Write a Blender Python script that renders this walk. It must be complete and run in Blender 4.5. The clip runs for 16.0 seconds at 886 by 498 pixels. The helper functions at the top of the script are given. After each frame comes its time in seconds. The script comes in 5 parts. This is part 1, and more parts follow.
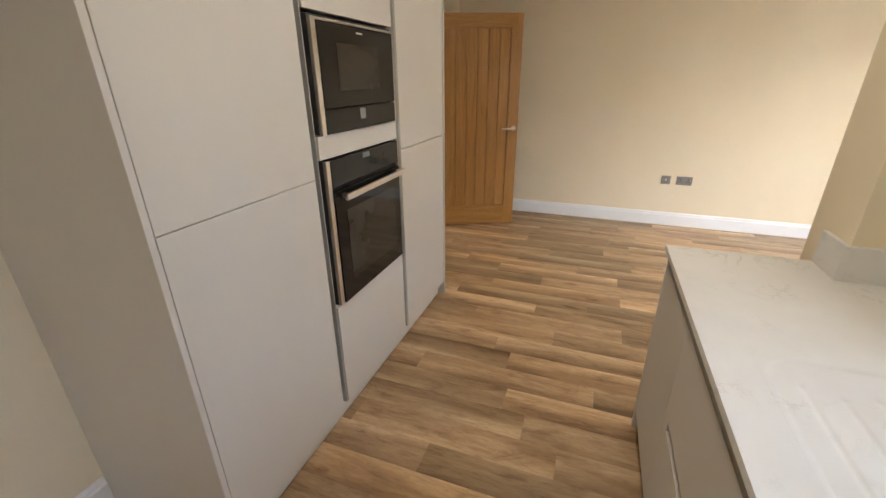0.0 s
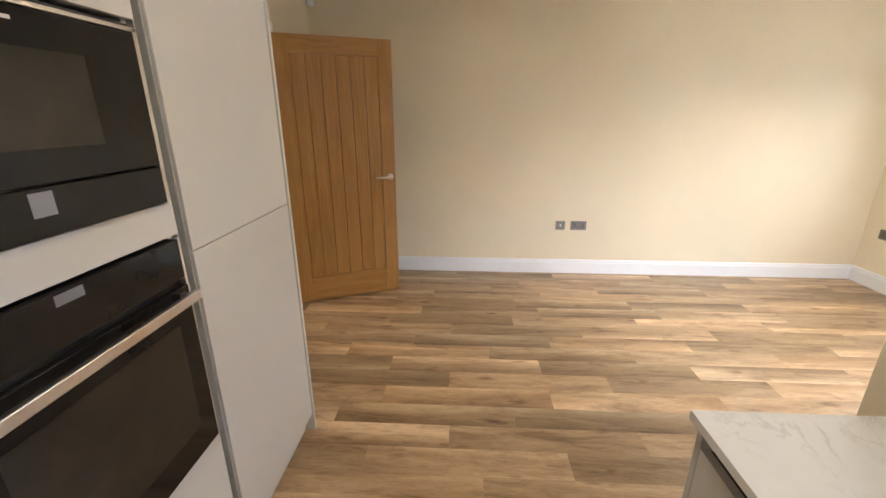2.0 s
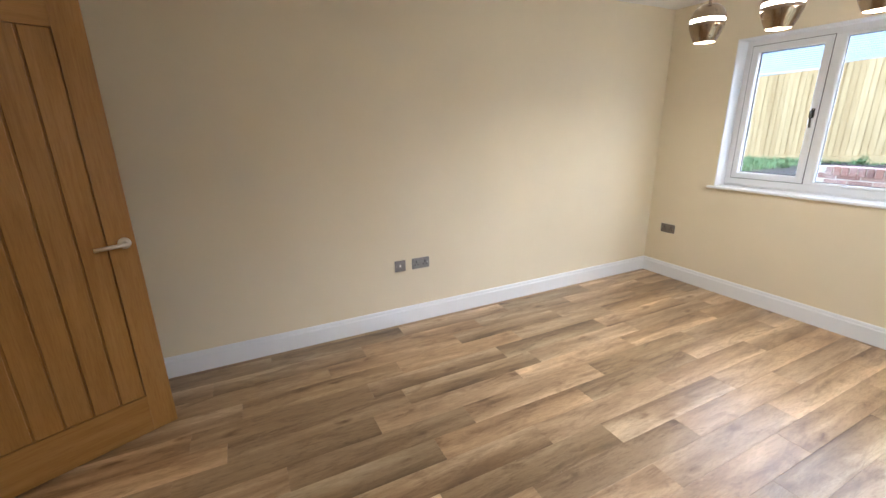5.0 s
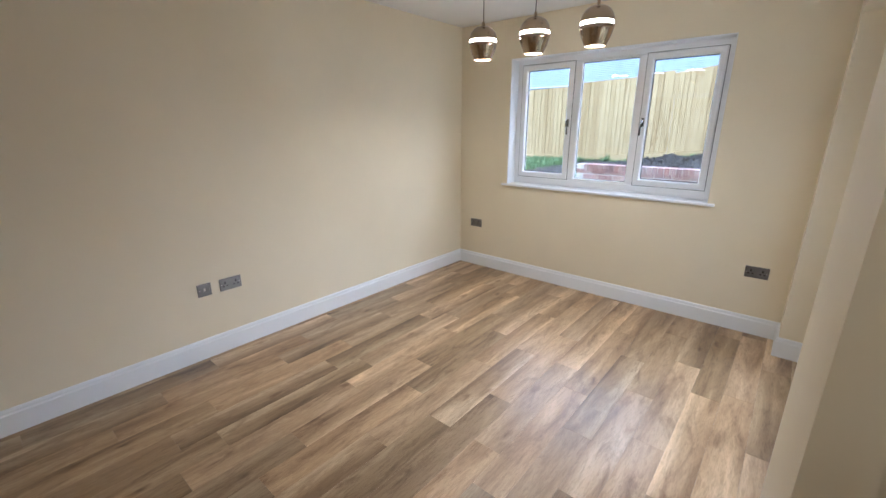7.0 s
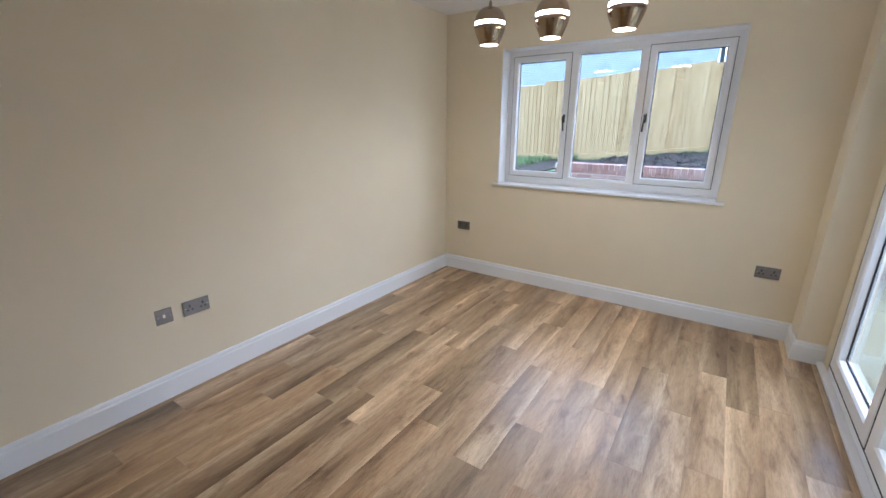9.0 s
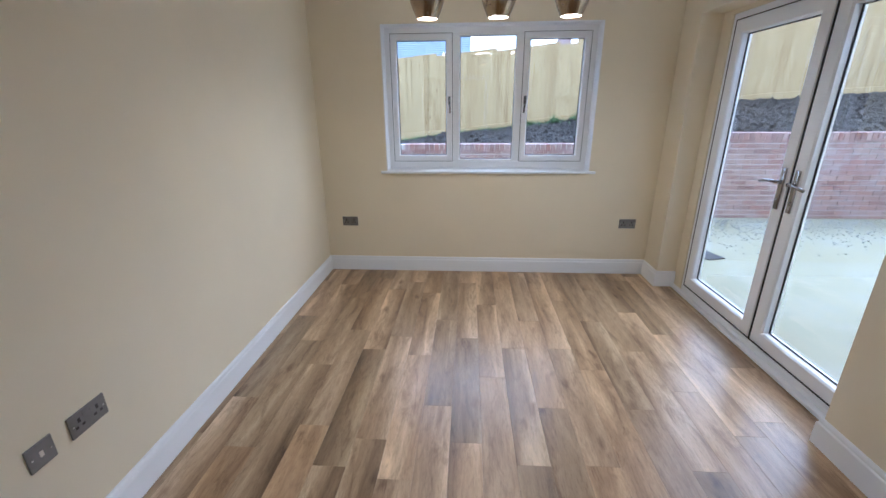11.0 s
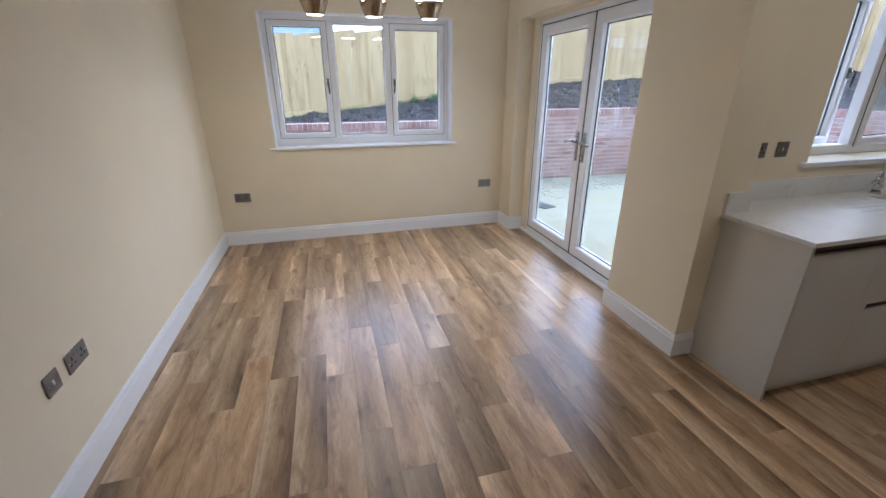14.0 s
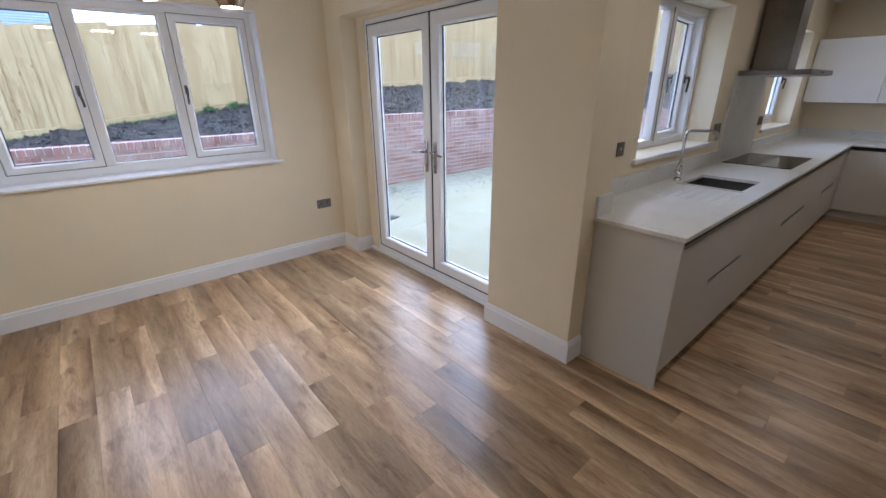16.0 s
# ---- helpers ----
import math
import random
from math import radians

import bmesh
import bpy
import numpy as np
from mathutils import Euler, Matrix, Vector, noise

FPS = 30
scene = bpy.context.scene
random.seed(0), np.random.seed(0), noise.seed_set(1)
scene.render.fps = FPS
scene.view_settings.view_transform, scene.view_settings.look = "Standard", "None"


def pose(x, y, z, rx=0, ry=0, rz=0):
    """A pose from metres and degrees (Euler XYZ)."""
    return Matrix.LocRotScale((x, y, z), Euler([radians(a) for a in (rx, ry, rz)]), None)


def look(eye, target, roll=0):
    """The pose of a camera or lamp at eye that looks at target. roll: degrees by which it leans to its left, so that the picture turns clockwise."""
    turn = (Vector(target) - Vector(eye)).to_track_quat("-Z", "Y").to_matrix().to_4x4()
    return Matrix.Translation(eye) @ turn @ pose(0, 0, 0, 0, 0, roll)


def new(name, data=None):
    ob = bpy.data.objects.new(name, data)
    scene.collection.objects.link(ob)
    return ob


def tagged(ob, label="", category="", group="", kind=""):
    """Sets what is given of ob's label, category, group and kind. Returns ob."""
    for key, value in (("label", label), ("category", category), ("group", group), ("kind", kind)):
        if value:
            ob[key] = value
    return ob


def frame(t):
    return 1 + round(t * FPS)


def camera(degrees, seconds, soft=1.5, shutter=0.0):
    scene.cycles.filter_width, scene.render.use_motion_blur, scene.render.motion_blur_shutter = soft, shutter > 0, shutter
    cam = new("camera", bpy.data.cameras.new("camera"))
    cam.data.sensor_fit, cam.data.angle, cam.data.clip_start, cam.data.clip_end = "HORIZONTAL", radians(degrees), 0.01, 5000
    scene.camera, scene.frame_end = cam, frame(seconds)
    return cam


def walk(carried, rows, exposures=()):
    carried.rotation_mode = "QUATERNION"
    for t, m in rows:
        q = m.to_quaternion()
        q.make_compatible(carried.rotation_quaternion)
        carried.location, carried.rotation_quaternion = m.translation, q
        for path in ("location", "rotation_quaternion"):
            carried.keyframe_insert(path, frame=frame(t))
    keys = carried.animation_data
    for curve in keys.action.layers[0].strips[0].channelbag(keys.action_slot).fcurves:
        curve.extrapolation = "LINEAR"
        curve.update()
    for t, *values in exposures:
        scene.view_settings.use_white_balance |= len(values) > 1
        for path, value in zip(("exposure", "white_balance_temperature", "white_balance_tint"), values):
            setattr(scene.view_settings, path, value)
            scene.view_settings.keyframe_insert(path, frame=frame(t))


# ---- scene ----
cam = camera(94.22, 16.0)
SKY, SUN, LAMP_GLOW, PENDANT_W, DOWN_W = 0.70, 1.05, 68.0, 2.5, 5.0
EXPOSURES = [(0.0, 0.9, 5750, 11), (0.5, 0.86, 5900, 13), (1.0, 0.90, 6300, 13), (1.2, 0.94, 6500, 13), (1.5, 0.98, 6150, 12), (2.0, 0.97, 5650, 12), (2.5, 0.82, 5500, 12), (3.5, 0.74, 5450, 10), (4.0, 0.76, 5350, 11), (5.0, 0.5, 5400, 11), (7.5, 0.18, 5050, 11), (8.2, 0.16, 5050, 11), (10.5, -0.15, 4880, 12), (11.5, -0.12, 4900, 12), (13.0, 0.0, 5000, 13), (15.5, -0.09, 4980, 14), (16.0, -0.05, 5050, 15)]
ROWS = [
    (0.0, 0.0023, 0.0164, 1.4939, 20.237, -22.671, -0.391),
    (0.5, -0.0099, 0.1125, 1.4766, 8.988, -23.451, -0.159),
    (1.0, -0.0621, 0.3001, 1.4551, 4.331, -23.274, 0.036),
    (1.5, -0.1122, 0.5999, 1.4812, 3.154, -21.430, 0.180),
    (2.0, -0.2032, 0.9234, 1.5084, 2.973, -18.238, 0.072),
    (2.5, -0.2712, 1.2169, 1.5229, 2.645, -15.687, -0.024),
    (3.0, -0.3174, 1.5758, 1.5789, 1.806, -15.162, 0.031),
    (3.5, -0.4067, 1.8582, 1.5473, -0.885, -15.072, -0.177),
    (4.0, -0.4690, 2.0519, 1.5189, -7.461, -15.611, -0.255),
    (4.5, -0.3910, 2.0398, 1.5009, -16.621, -16.069, -0.689),
    (5.0, -0.2973, 1.9758, 1.5119, -26.145, -16.601, -0.962),
    (5.2, -0.2788, 1.9747, 1.5343, -30.305, -17.171, -0.665),
    (7.3, -0.1830, 1.9064, 1.5394, -49.958, -16.559, -0.190),
    (7.5, -0.1804, 1.8801, 1.5520, -49.810, -16.660, -0.312),
    (8.0, -0.1934, 1.9409, 1.5299, -50.485, -16.516, -0.151),
    (8.2, -0.1815, 2.0067, 1.5143, -50.848, -16.571, -0.072),
    (10.3, -0.0695, 3.1180, 1.4890, -74.189, -17.907, -0.044),
    (10.5, -0.0801, 3.2147, 1.5252, -77.774, -18.413, -0.179),
    (11.0, -0.2106, 3.4739, 1.5173, -86.362, -19.172, -0.434),
    (11.5, -0.4273, 3.6157, 1.5296, -93.140, -20.414, -0.449),
    (12.0, -0.7143, 3.6534, 1.5112, -97.697, -21.907, -0.491),
    (12.5, -0.8526, 3.7000, 1.5260, -100.877, -22.712, -0.472),
    (13.0, -0.9122, 3.7311, 1.5324, -102.992, -22.602, -0.338),
    (13.5, -0.9034, 3.7185, 1.5405, -104.243, -22.229, -0.301),
    (14.0, -0.8849, 3.7121, 1.5360, -105.218, -21.730, -0.091),
    (14.5, -0.8659, 3.6841, 1.5332, -106.570, -21.576, -0.027),
    (15.0, -0.7458, 3.7269, 1.5204, -108.431, -21.467, 0.144),
    (15.5, -0.5147, 3.7638, 1.5452, -115.124, -20.709, 0.046),
    (16.0, -0.3288, 3.7202, 1.5526, -130.316, -21.325, -0.636),
]
walk(cam, [(t, pose(x, y, z, 90 + pitch, 0, yaw) @ pose(0, 0, 0, 0, 0, roll)) for t, x, y, z, yaw, pitch, roll in ROWS], EXPOSURES)

# ---- light ----
world = bpy.data.worlds.new("sky")
scene.world = world
world.use_nodes = True
wn = world.node_tree.nodes
wl = world.node_tree.links
sky = wn.new("ShaderNodeTexSky")
sky.sky_type = "NISHITA"
sky.sun_disc = False
sky.sun_elevation = radians(26)
sky.sun_rotation = radians(160)
sky.air_density, sky.dust_density, sky.ozone_density = 1.0, 6.0, 1.0
cloud = wn.new("ShaderNodeMix")
cloud.data_type = "RGBA"
cloud.inputs[0].default_value = 0.85
wl.new(sky.outputs[0], cloud.inputs[6])
cloud.inputs[7].default_value = (8.5, 9.5, 11.1, 1)
back = wn["Background"]
wl.new(cloud.outputs[2], back.inputs[0])
back.inputs[1].default_value = SKY

sun_data = bpy.data.lights.new("sun", "SUN")
sun_data.energy, sun_data.angle, sun_data.color = SUN, radians(45), (1.0, 0.97, 0.92)
sun = new("sun", sun_data)
sun.matrix_world = look((3.5, -9.4, 4.9), (0, 0, 0))


# ---- materials ----
def material(name, rough=0.5, metal=0.0):
    m = bpy.data.materials.new(name)
    m.use_nodes = True
    b = m.node_tree.nodes["Principled BSDF"]
    b.inputs["Roughness"].default_value = rough
    b.inputs["Metallic"].default_value = metal
    return m, m.node_tree.nodes, m.node_tree.links, b


def coords(n, l, scale=(1, 1, 1), source="Object"):
    tc = n.new("ShaderNodeTexCoord")
    mp = n.new("ShaderNodeMapping")
    mp.inputs["Scale"].default_value = scale
    l.new(tc.outputs[source], mp.inputs[0])
    return mp.outputs[0]


def world_coords(n, l, scale=(1, 1, 1)):
    g = n.new("ShaderNodeNewGeometry")
    mp = n.new("ShaderNodeMapping")
    mp.inputs["Scale"].default_value = scale
    l.new(g.outputs["Position"], mp.inputs[0])
    return mp.outputs[0]


def noise_tex(n, l, vec, scale, detail=4.0, rough=0.55, distort=0.0):
    t = n.new("ShaderNodeTexNoise")
    t.inputs["Scale"].default_value = scale
    t.inputs["Detail"].default_value = detail
    t.inputs["Roughness"].default_value = rough
    t.inputs["Distortion"].default_value = distort
    l.new(vec, t.inputs["Vector"])
    return t.outputs[0]


def ramp(n, l, fac, stops):
    r = n.new("ShaderNodeValToRGB")
    e = r.color_ramp.elements
    while len(e) < len(stops):
        e.new(0.5)
    for el, (p, c) in zip(e, stops):
        el.position, el.color = p, (*c, 1)
    l.new(fac, r.inputs[0])
    return r.outputs[0]


def blend(n, l, a, b, fac, mode="MIX"):
    m = n.new("ShaderNodeMix")
    m.data_type, m.blend_type = "RGBA", mode
    for value, slot in ((fac, 0), (a, 6), (b, 7)):
        if hasattr(value, "links"):
            l.new(value, m.inputs[slot])
        else:
            m.inputs[slot].default_value = value if slot == 0 else (*value, 1)
    return m.outputs[2]


def relief(n, l, b, height, strength, dist=0.002):
    bp = n.new("ShaderNodeBump")
    bp.inputs["Strength"].default_value = strength
    bp.inputs["Distance"].default_value = dist
    l.new(height, bp.inputs["Height"])
    l.new(bp.outputs[0], b.inputs["Normal"])


def scale_range(n, l, v, a, b2):
    r = n.new("ShaderNodeMapRange")
    r.inputs[3].default_value, r.inputs[4].default_value = a, b2
    l.new(v, r.inputs[0])
    return r.outputs[0]


def plain(name, col, rough=0.5, metal=0.0, vary=0.06, scale=6.0, bump=0.15, grain=180.0):
    """Paint, plastic or metal: slow colour drift, fine grain relief and uneven gloss."""
    m, n, l, b = material(name, rough, metal)
    v = world_coords(n, l)
    slow = noise_tex(n, l, v, scale, 3)
    lo = tuple(c * (1 - vary) for c in col)
    hi = tuple(min(1, c * (1 + vary)) for c in col)
    l.new(ramp(n, l, slow, [(0.3, lo), (0.7, hi)]), b.inputs["Base Color"])
    fine = noise_tex(n, l, v, grain, 2)
    l.new(scale_range(n, l, slow, max(0.02, rough - 0.07), min(1, rough + 0.07)), b.inputs["Roughness"])
    if bump:
        relief(n, l, b, fine, bump, 0.001)
    return m


def wall_paint(name, col):
    """Rolled emulsion: faint roller stipple and patchy drift."""
    m, n, l, b = material(name, 0.75)
    v = world_coords(n, l)
    patch = noise_tex(n, l, v, 1.3, 4)
    lo, hi = tuple(c * 0.965 for c in col), tuple(min(1, c * 1.03) for c in col)
    l.new(ramp(n, l, patch, [(0.3, lo), (0.7, hi)]), b.inputs["Base Color"])
    relief(n, l, b, noise_tex(n, l, v, 260, 3), 0.22, 0.001)
    return m


def wood(name, lo, mid, hi, along="z", rough=0.42, scale=1.0, spec=0.4):
    """Oak: stretched grain with cathedral bands, pores and a few knots."""
    m, n, l, b = material(name, rough)
    s = {"x": (0.9, 14, 14), "y": (14, 0.9, 14), "z": (14, 14, 0.9)}[along]
    info = n.new("ShaderNodeObjectInfo")
    tc = n.new("ShaderNodeTexCoord")
    shift = n.new("ShaderNodeVectorMath")
    shift.operation = "MULTIPLY_ADD"
    comb = n.new("ShaderNodeCombineXYZ")
    for i in range(3):
        l.new(info.outputs["Random"], comb.inputs[i])
    shift.inputs[1].default_value = (17.0, 31.0, 23.0)
    l.new(comb.outputs[0], shift.inputs[0])
    l.new(tc.outputs["Object"], shift.inputs[2])
    mp = n.new("ShaderNodeMapping")
    mp.inputs["Scale"].default_value = tuple(c * scale for c in s)
    l.new(shift.outputs[0], mp.inputs[0])
    grain = noise_tex(n, l, mp.outputs[0], 1.6, 6, 0.6, 1.2)
    col = ramp(n, l, grain, [(0.25, lo), (0.5, mid), (0.78, hi)])
    mp2 = n.new("ShaderNodeMapping")
    mp2.inputs["Scale"].default_value = tuple(c * scale * 5 for c in s)
    l.new(shift.outputs[0], mp2.inputs[0])
    pores = noise_tex(n, l, mp2.outputs[0], 3.5, 3, 0.6)
    col = blend(n, l, col, ramp(n, l, pores, [(0.35, (0.66, 0.58, 0.5)), (0.55, (1, 1, 1))]), 0.35, "MULTIPLY")
    l.new(col, b.inputs["Base Color"])
    b.inputs["Specular IOR Level"].default_value = spec
    relief(n, l, b, pores, 0.12, 0.001)
    return m, n, l, b, col, info


WALL = wall_paint("cream_wall_paint", (0.80, 0.712, 0.525))
CEIL = wall_paint("white_ceiling_paint", (0.86, 0.855, 0.83))
UTILITY = wall_paint("pale_yellow_paint", (0.80, 0.72, 0.48))
GLOSS = plain("white_satin_woodwork", (0.84, 0.85, 0.86), 0.40, vary=0.012, scale=2.5, bump=0.03)
UPVC = plain("white_upvc", (0.84, 0.845, 0.85), 0.32, vary=0.008, scale=2.0, bump=0.0)
GASKET = plain("black_gasket", (0.02, 0.02, 0.022), 0.6, vary=0.2)
CABINET = plain("matt_cashmere_cabinet", (0.605, 0.588, 0.545), 0.5, vary=0.025, scale=2.0, bump=0.05)
# unused darker copy of CABINET, with the shade on the drawer fronts in its colour
SHADED_CABINET = plain("shaded_cashmere_front", (0.49, 0.465, 0.425), 0.5, vary=0.025, scale=2.0, bump=0.05)
RAIL = plain("grey_handle_rail", (0.46, 0.46, 0.44), 0.42, 0.3, vary=0.05)
DARKRAIL = plain("near_black_recess", (0.022, 0.02, 0.018), 0.5, 0.0, vary=0.1)
CHANNEL = plain("bronze_handle_channel", (0.13, 0.11, 0.09), 0.45, 0.3, vary=0.1)
STEEL = plain("brushed_steel", (0.60, 0.57, 0.53), 0.3, 1.0, vary=0.06, scale=14, bump=0.1, grain=420)
CHROME = plain("polished_chrome", (0.72, 0.72, 0.72), 0.12, 1.0, vary=0.03, bump=0.0)
HANDLE = plain("dark_polished_chrome", (0.42, 0.42, 0.43), 0.12, 1.0, vary=0.03, bump=0.0)
# darker copy of the chrome: shade on the window handles put into the colour
SHADEDHANDLE = plain("shaded_chrome", (0.16, 0.155, 0.15), 0.2, 1.0, vary=0.05, bump=0.0)
SATIN = plain("satin_nickel", (0.80, 0.76, 0.70), 0.34, 1.0, vary=0.05, bump=0.05)
PEWTER = plain("pewter_socket_plate", (0.23, 0.22, 0.21), 0.42, 0.85, vary=0.1, scale=20, bump=0.12)
SOCKETBLACK = plain("black_socket_insert", (0.025, 0.024, 0.024), 0.45, vary=0.2)
OVENGLASS = plain("black_oven_glass", (0.012, 0.011, 0.011), 0.07, vary=0.25, bump=0.0)
OVENGLASS.node_tree.nodes["Principled BSDF"].inputs["Specular IOR Level"].default_value = 0.2
OVENWINDOW = plain("smoked_oven_window", (0.030, 0.025, 0.020), 0.07, vary=0.2, bump=0.0)
OVENWINDOW.node_tree.nodes["Principled BSDF"].inputs["Specular IOR Level"].default_value = 0.3
DISPLAY = plain("grey_oven_display", (0.19, 0.19, 0.21), 0.2, vary=0.1, bump=0.0)
WHITEMARK = plain("white_print", (0.75, 0.75, 0.75), 0.5, vary=0.05, bump=0.0)
BOILER = plain("white_enamel", (0.80, 0.80, 0.78), 0.22, vary=0.02, bump=0.0)
STICKER = plain("blue_sticker", (0.02, 0.22, 0.58), 0.4, vary=0.12, bump=0.0)
DARKMARK = plain("dark_print", (0.06, 0.06, 0.065), 0.5, vary=0.1, bump=0.0)
COPPER = plain("tarnished_copper", (0.36, 0.19, 0.10), 0.4, 0.9, vary=0.2, scale=30)
CABLE = plain("grey_cable", (0.45, 0.44, 0.42), 0.5, vary=0.1)
MORTAR = plain("lime_mortar", (0.40, 0.37, 0.33), 0.9, vary=0.15, scale=20, bump=0.5)
RENDER = plain("pale_render", (0.36, 0.37, 0.37), 0.85, vary=0.08, bump=0.4)
SLATE = plain("blue_grey_roof_tile", (0.11, 0.135, 0.165), 0.65, vary=0.2, scale=3, bump=0.4, grain=40)
GUTTER = plain("grey_gutter", (0.22, 0.23, 0.25), 0.4, vary=0.1)
SUBFLOOR = plain("screed", (0.18, 0.16, 0.14), 0.9, vary=0.1)
MATTBLACK = plain("matt_black", (0.02, 0.02, 0.022), 0.8, vary=0.3)
# steel coloured darker to carry the hood's dark reflections of the room
DARKENED_STEEL = plain("reflection_darkened_steel", (0.19, 0.175, 0.16), 0.34, 1.0, vary=0.08, scale=10, bump=0.1, grain=420)
SINK = plain("granite_grey_sink", (0.055, 0.055, 0.058), 0.35, 0.3, vary=0.15, scale=60)


def make_floor_oak():
    """Printed oak plank: broad uneven figure, fine streaks, soft dark patches and scattered knots."""
    m, n, l, b = material("oak_vinyl_plank", 0.38)
    info = n.new("ShaderNodeObjectInfo")
    tc = n.new("ShaderNodeTexCoord")
    comb = n.new("ShaderNodeCombineXYZ")
    for i in range(3):
        l.new(info.outputs["Random"], comb.inputs[i])
    shift = n.new("ShaderNodeVectorMath")
    shift.operation = "MULTIPLY_ADD"
    shift.inputs[1].default_value = (37.0, 53.0, 11.0)
    l.new(comb.outputs[0], shift.inputs[0])
    l.new(tc.outputs["Object"], shift.inputs[2])

    def stretched(sx, sy):
        mp = n.new("ShaderNodeMapping")
        mp.inputs["Scale"].default_value = (sx, sy, 1)
        l.new(shift.outputs[0], mp.inputs[0])
        return mp.outputs[0]

    def maths(op, a, c):
        k = n.new("ShaderNodeMath")
        k.operation = op
        for i, v in enumerate((a, c)):
            if isinstance(v, float):
                k.inputs[i].default_value = v
            else:
                l.new(v, k.inputs[i])
        return k.outputs[0]

    # the print runs from sapwood along one long edge to heartwood along the other
    sep = n.new("ShaderNodeSeparateXYZ")
    l.new(tc.outputs["Object"], sep.inputs[0])
    across = maths("SUBTRACT", maths("DIVIDE", sep.outputs[1], 0.1524), 0.5)
    side = maths("SUBTRACT", maths("FRACT", maths("MULTIPLY", info.outputs["Random"], 17.0), 0.0), 0.45)
    drift = maths("MULTIPLY", maths("MULTIPLY", across, side), 0.85)
    figure = maths("ADD", noise_tex(n, l, stretched(1.1, 9), 1.0, 4, 0.58, 0.6), drift)
    col = ramp(n, l, figure, [(0.22, (0.190, 0.113, 0.055)), (0.42, (0.362, 0.242, 0.132)), (0.58, (0.490, 0.343, 0.198)), (0.78, (0.720, 0.548, 0.346))])
    patches = noise_tex(n, l, stretched(3.0, 12), 1.0, 6, 0.70, 0.9)
    col = blend(n, l, col, ramp(n, l, patches, [(0.30, (0.50, 0.43, 0.37)), (0.47, (1.0, 1.0, 1.0)), (0.75, (1.16, 1.15, 1.13))]), 0.85, "MULTIPLY")
    # growth rings drawn out along the plank
    rings = maths("SINE", maths("MULTIPLY", noise_tex(n, l, stretched(1.3, 7), 1.0, 2, 0.4, 0.9), 85.0), 0.0)
    col = blend(n, l, col, ramp(n, l, scale_range(n, l, rings, 0.5, 1.0), [(0.0, (0.78, 0.74, 0.70)), (0.6, (1.0, 1.0, 1.0))]), 0.55, "MULTIPLY")
    streak = noise_tex(n, l, stretched(16, 105), 1.0, 5, 0.72, 0.8)
    col = blend(n, l, col, ramp(n, l, streak, [(0.36, (0.62, 0.55, 0.49)), (0.54, (1.05, 1.05, 1.04))]), 0.52, "MULTIPLY")
    vor = n.new("ShaderNodeTexVoronoi")
    vor.inputs["Scale"].default_value = 1.0
    wob = n.new("ShaderNodeVectorMath")
    wob.operation = "MULTIPLY_ADD"
    wob.inputs[1].default_value = (0.35, 0.35, 0)
    wt = n.new("ShaderNodeTexNoise")
    wt.inputs["Scale"].default_value = 2.2
    l.new(stretched(6, 14), wt.inputs["Vector"])
    l.new(wt.outputs["Color"], wob.inputs[0])
    l.new(stretched(3.4, 8.5), wob.inputs[2])
    l.new(wob.outputs[0], vor.inputs["Vector"])
    knots = ramp(n, l, vor.outputs["Distance"], [(0.0, (0.26, 0.19, 0.15)), (0.07, (0.52, 0.44, 0.38)), (0.22, (1, 1, 1))])
    pick = ramp(n, l, vor.outputs["Color"], [(0.42, (0, 0, 0)), (0.52, (0.95, 0.95, 0.95))])
    col = blend(n, l, col, knots, pick, "MULTIPLY")
    l.new(blend(n, l, col, info.outputs["Color"], 1.0, "MULTIPLY"), b.inputs["Base Color"])
    l.new(scale_range(n, l, patches, 0.27, 0.42), b.inputs["Roughness"])
    b.inputs["Specular IOR Level"].default_value = 0.6
    relief(n, l, b, streak, 0.10, 0.001)
    return m


FLOOR_OAK = make_floor_oak()
DOOR_OAK = wood("varnished_oak", (0.315, 0.155, 0.037), (0.395, 0.208, 0.055), (0.465, 0.260, 0.078), "z", 0.36, 0.8)[0]
RAIL_OAK = wood("varnished_oak_rail", (0.315, 0.155, 0.037), (0.395, 0.208, 0.055), (0.465, 0.260, 0.078), "x", 0.36, 0.8)[0]


def make_quartz():
    m, n, l, b = material("white_veined_quartz", 0.40)
    b.inputs["Specular IOR Level"].default_value = 0.3
    v = world_coords(n, l)
    base = ramp(n, l, noise_tex(n, l, v, 2.5, 5), [(0.3, (0.68, 0.675, 0.645)), (0.7, (0.77, 0.77, 0.745))])
    warp = noise_tex(n, l, v, 3.2, 6, 0.65, 2.5)
    vein = ramp(n, l, warp, [(0.47, (1, 1, 1)), (0.495, (0.74, 0.735, 0.72)), (0.52, (1, 1, 1))])
    mask = ramp(n, l, noise_tex(n, l, v, 4.5, 3), [(0.5, (0, 0, 0)), (0.68, (0.9, 0.9, 0.9))])
    l.new(blend(n, l, base, vein, mask, "MULTIPLY"), b.inputs["Base Color"])
    return m


QUARTZ = make_quartz()


def make_glass():
    m, n, l, b = material("clear_glass", 0.0)
    b.inputs["Base Color"].default_value = (0.97, 0.985, 0.98, 1)
    b.inputs["Transmission Weight"].default_value = 1.0
    b.inputs["IOR"].default_value = 1.45
    return m


GLASS = make_glass()


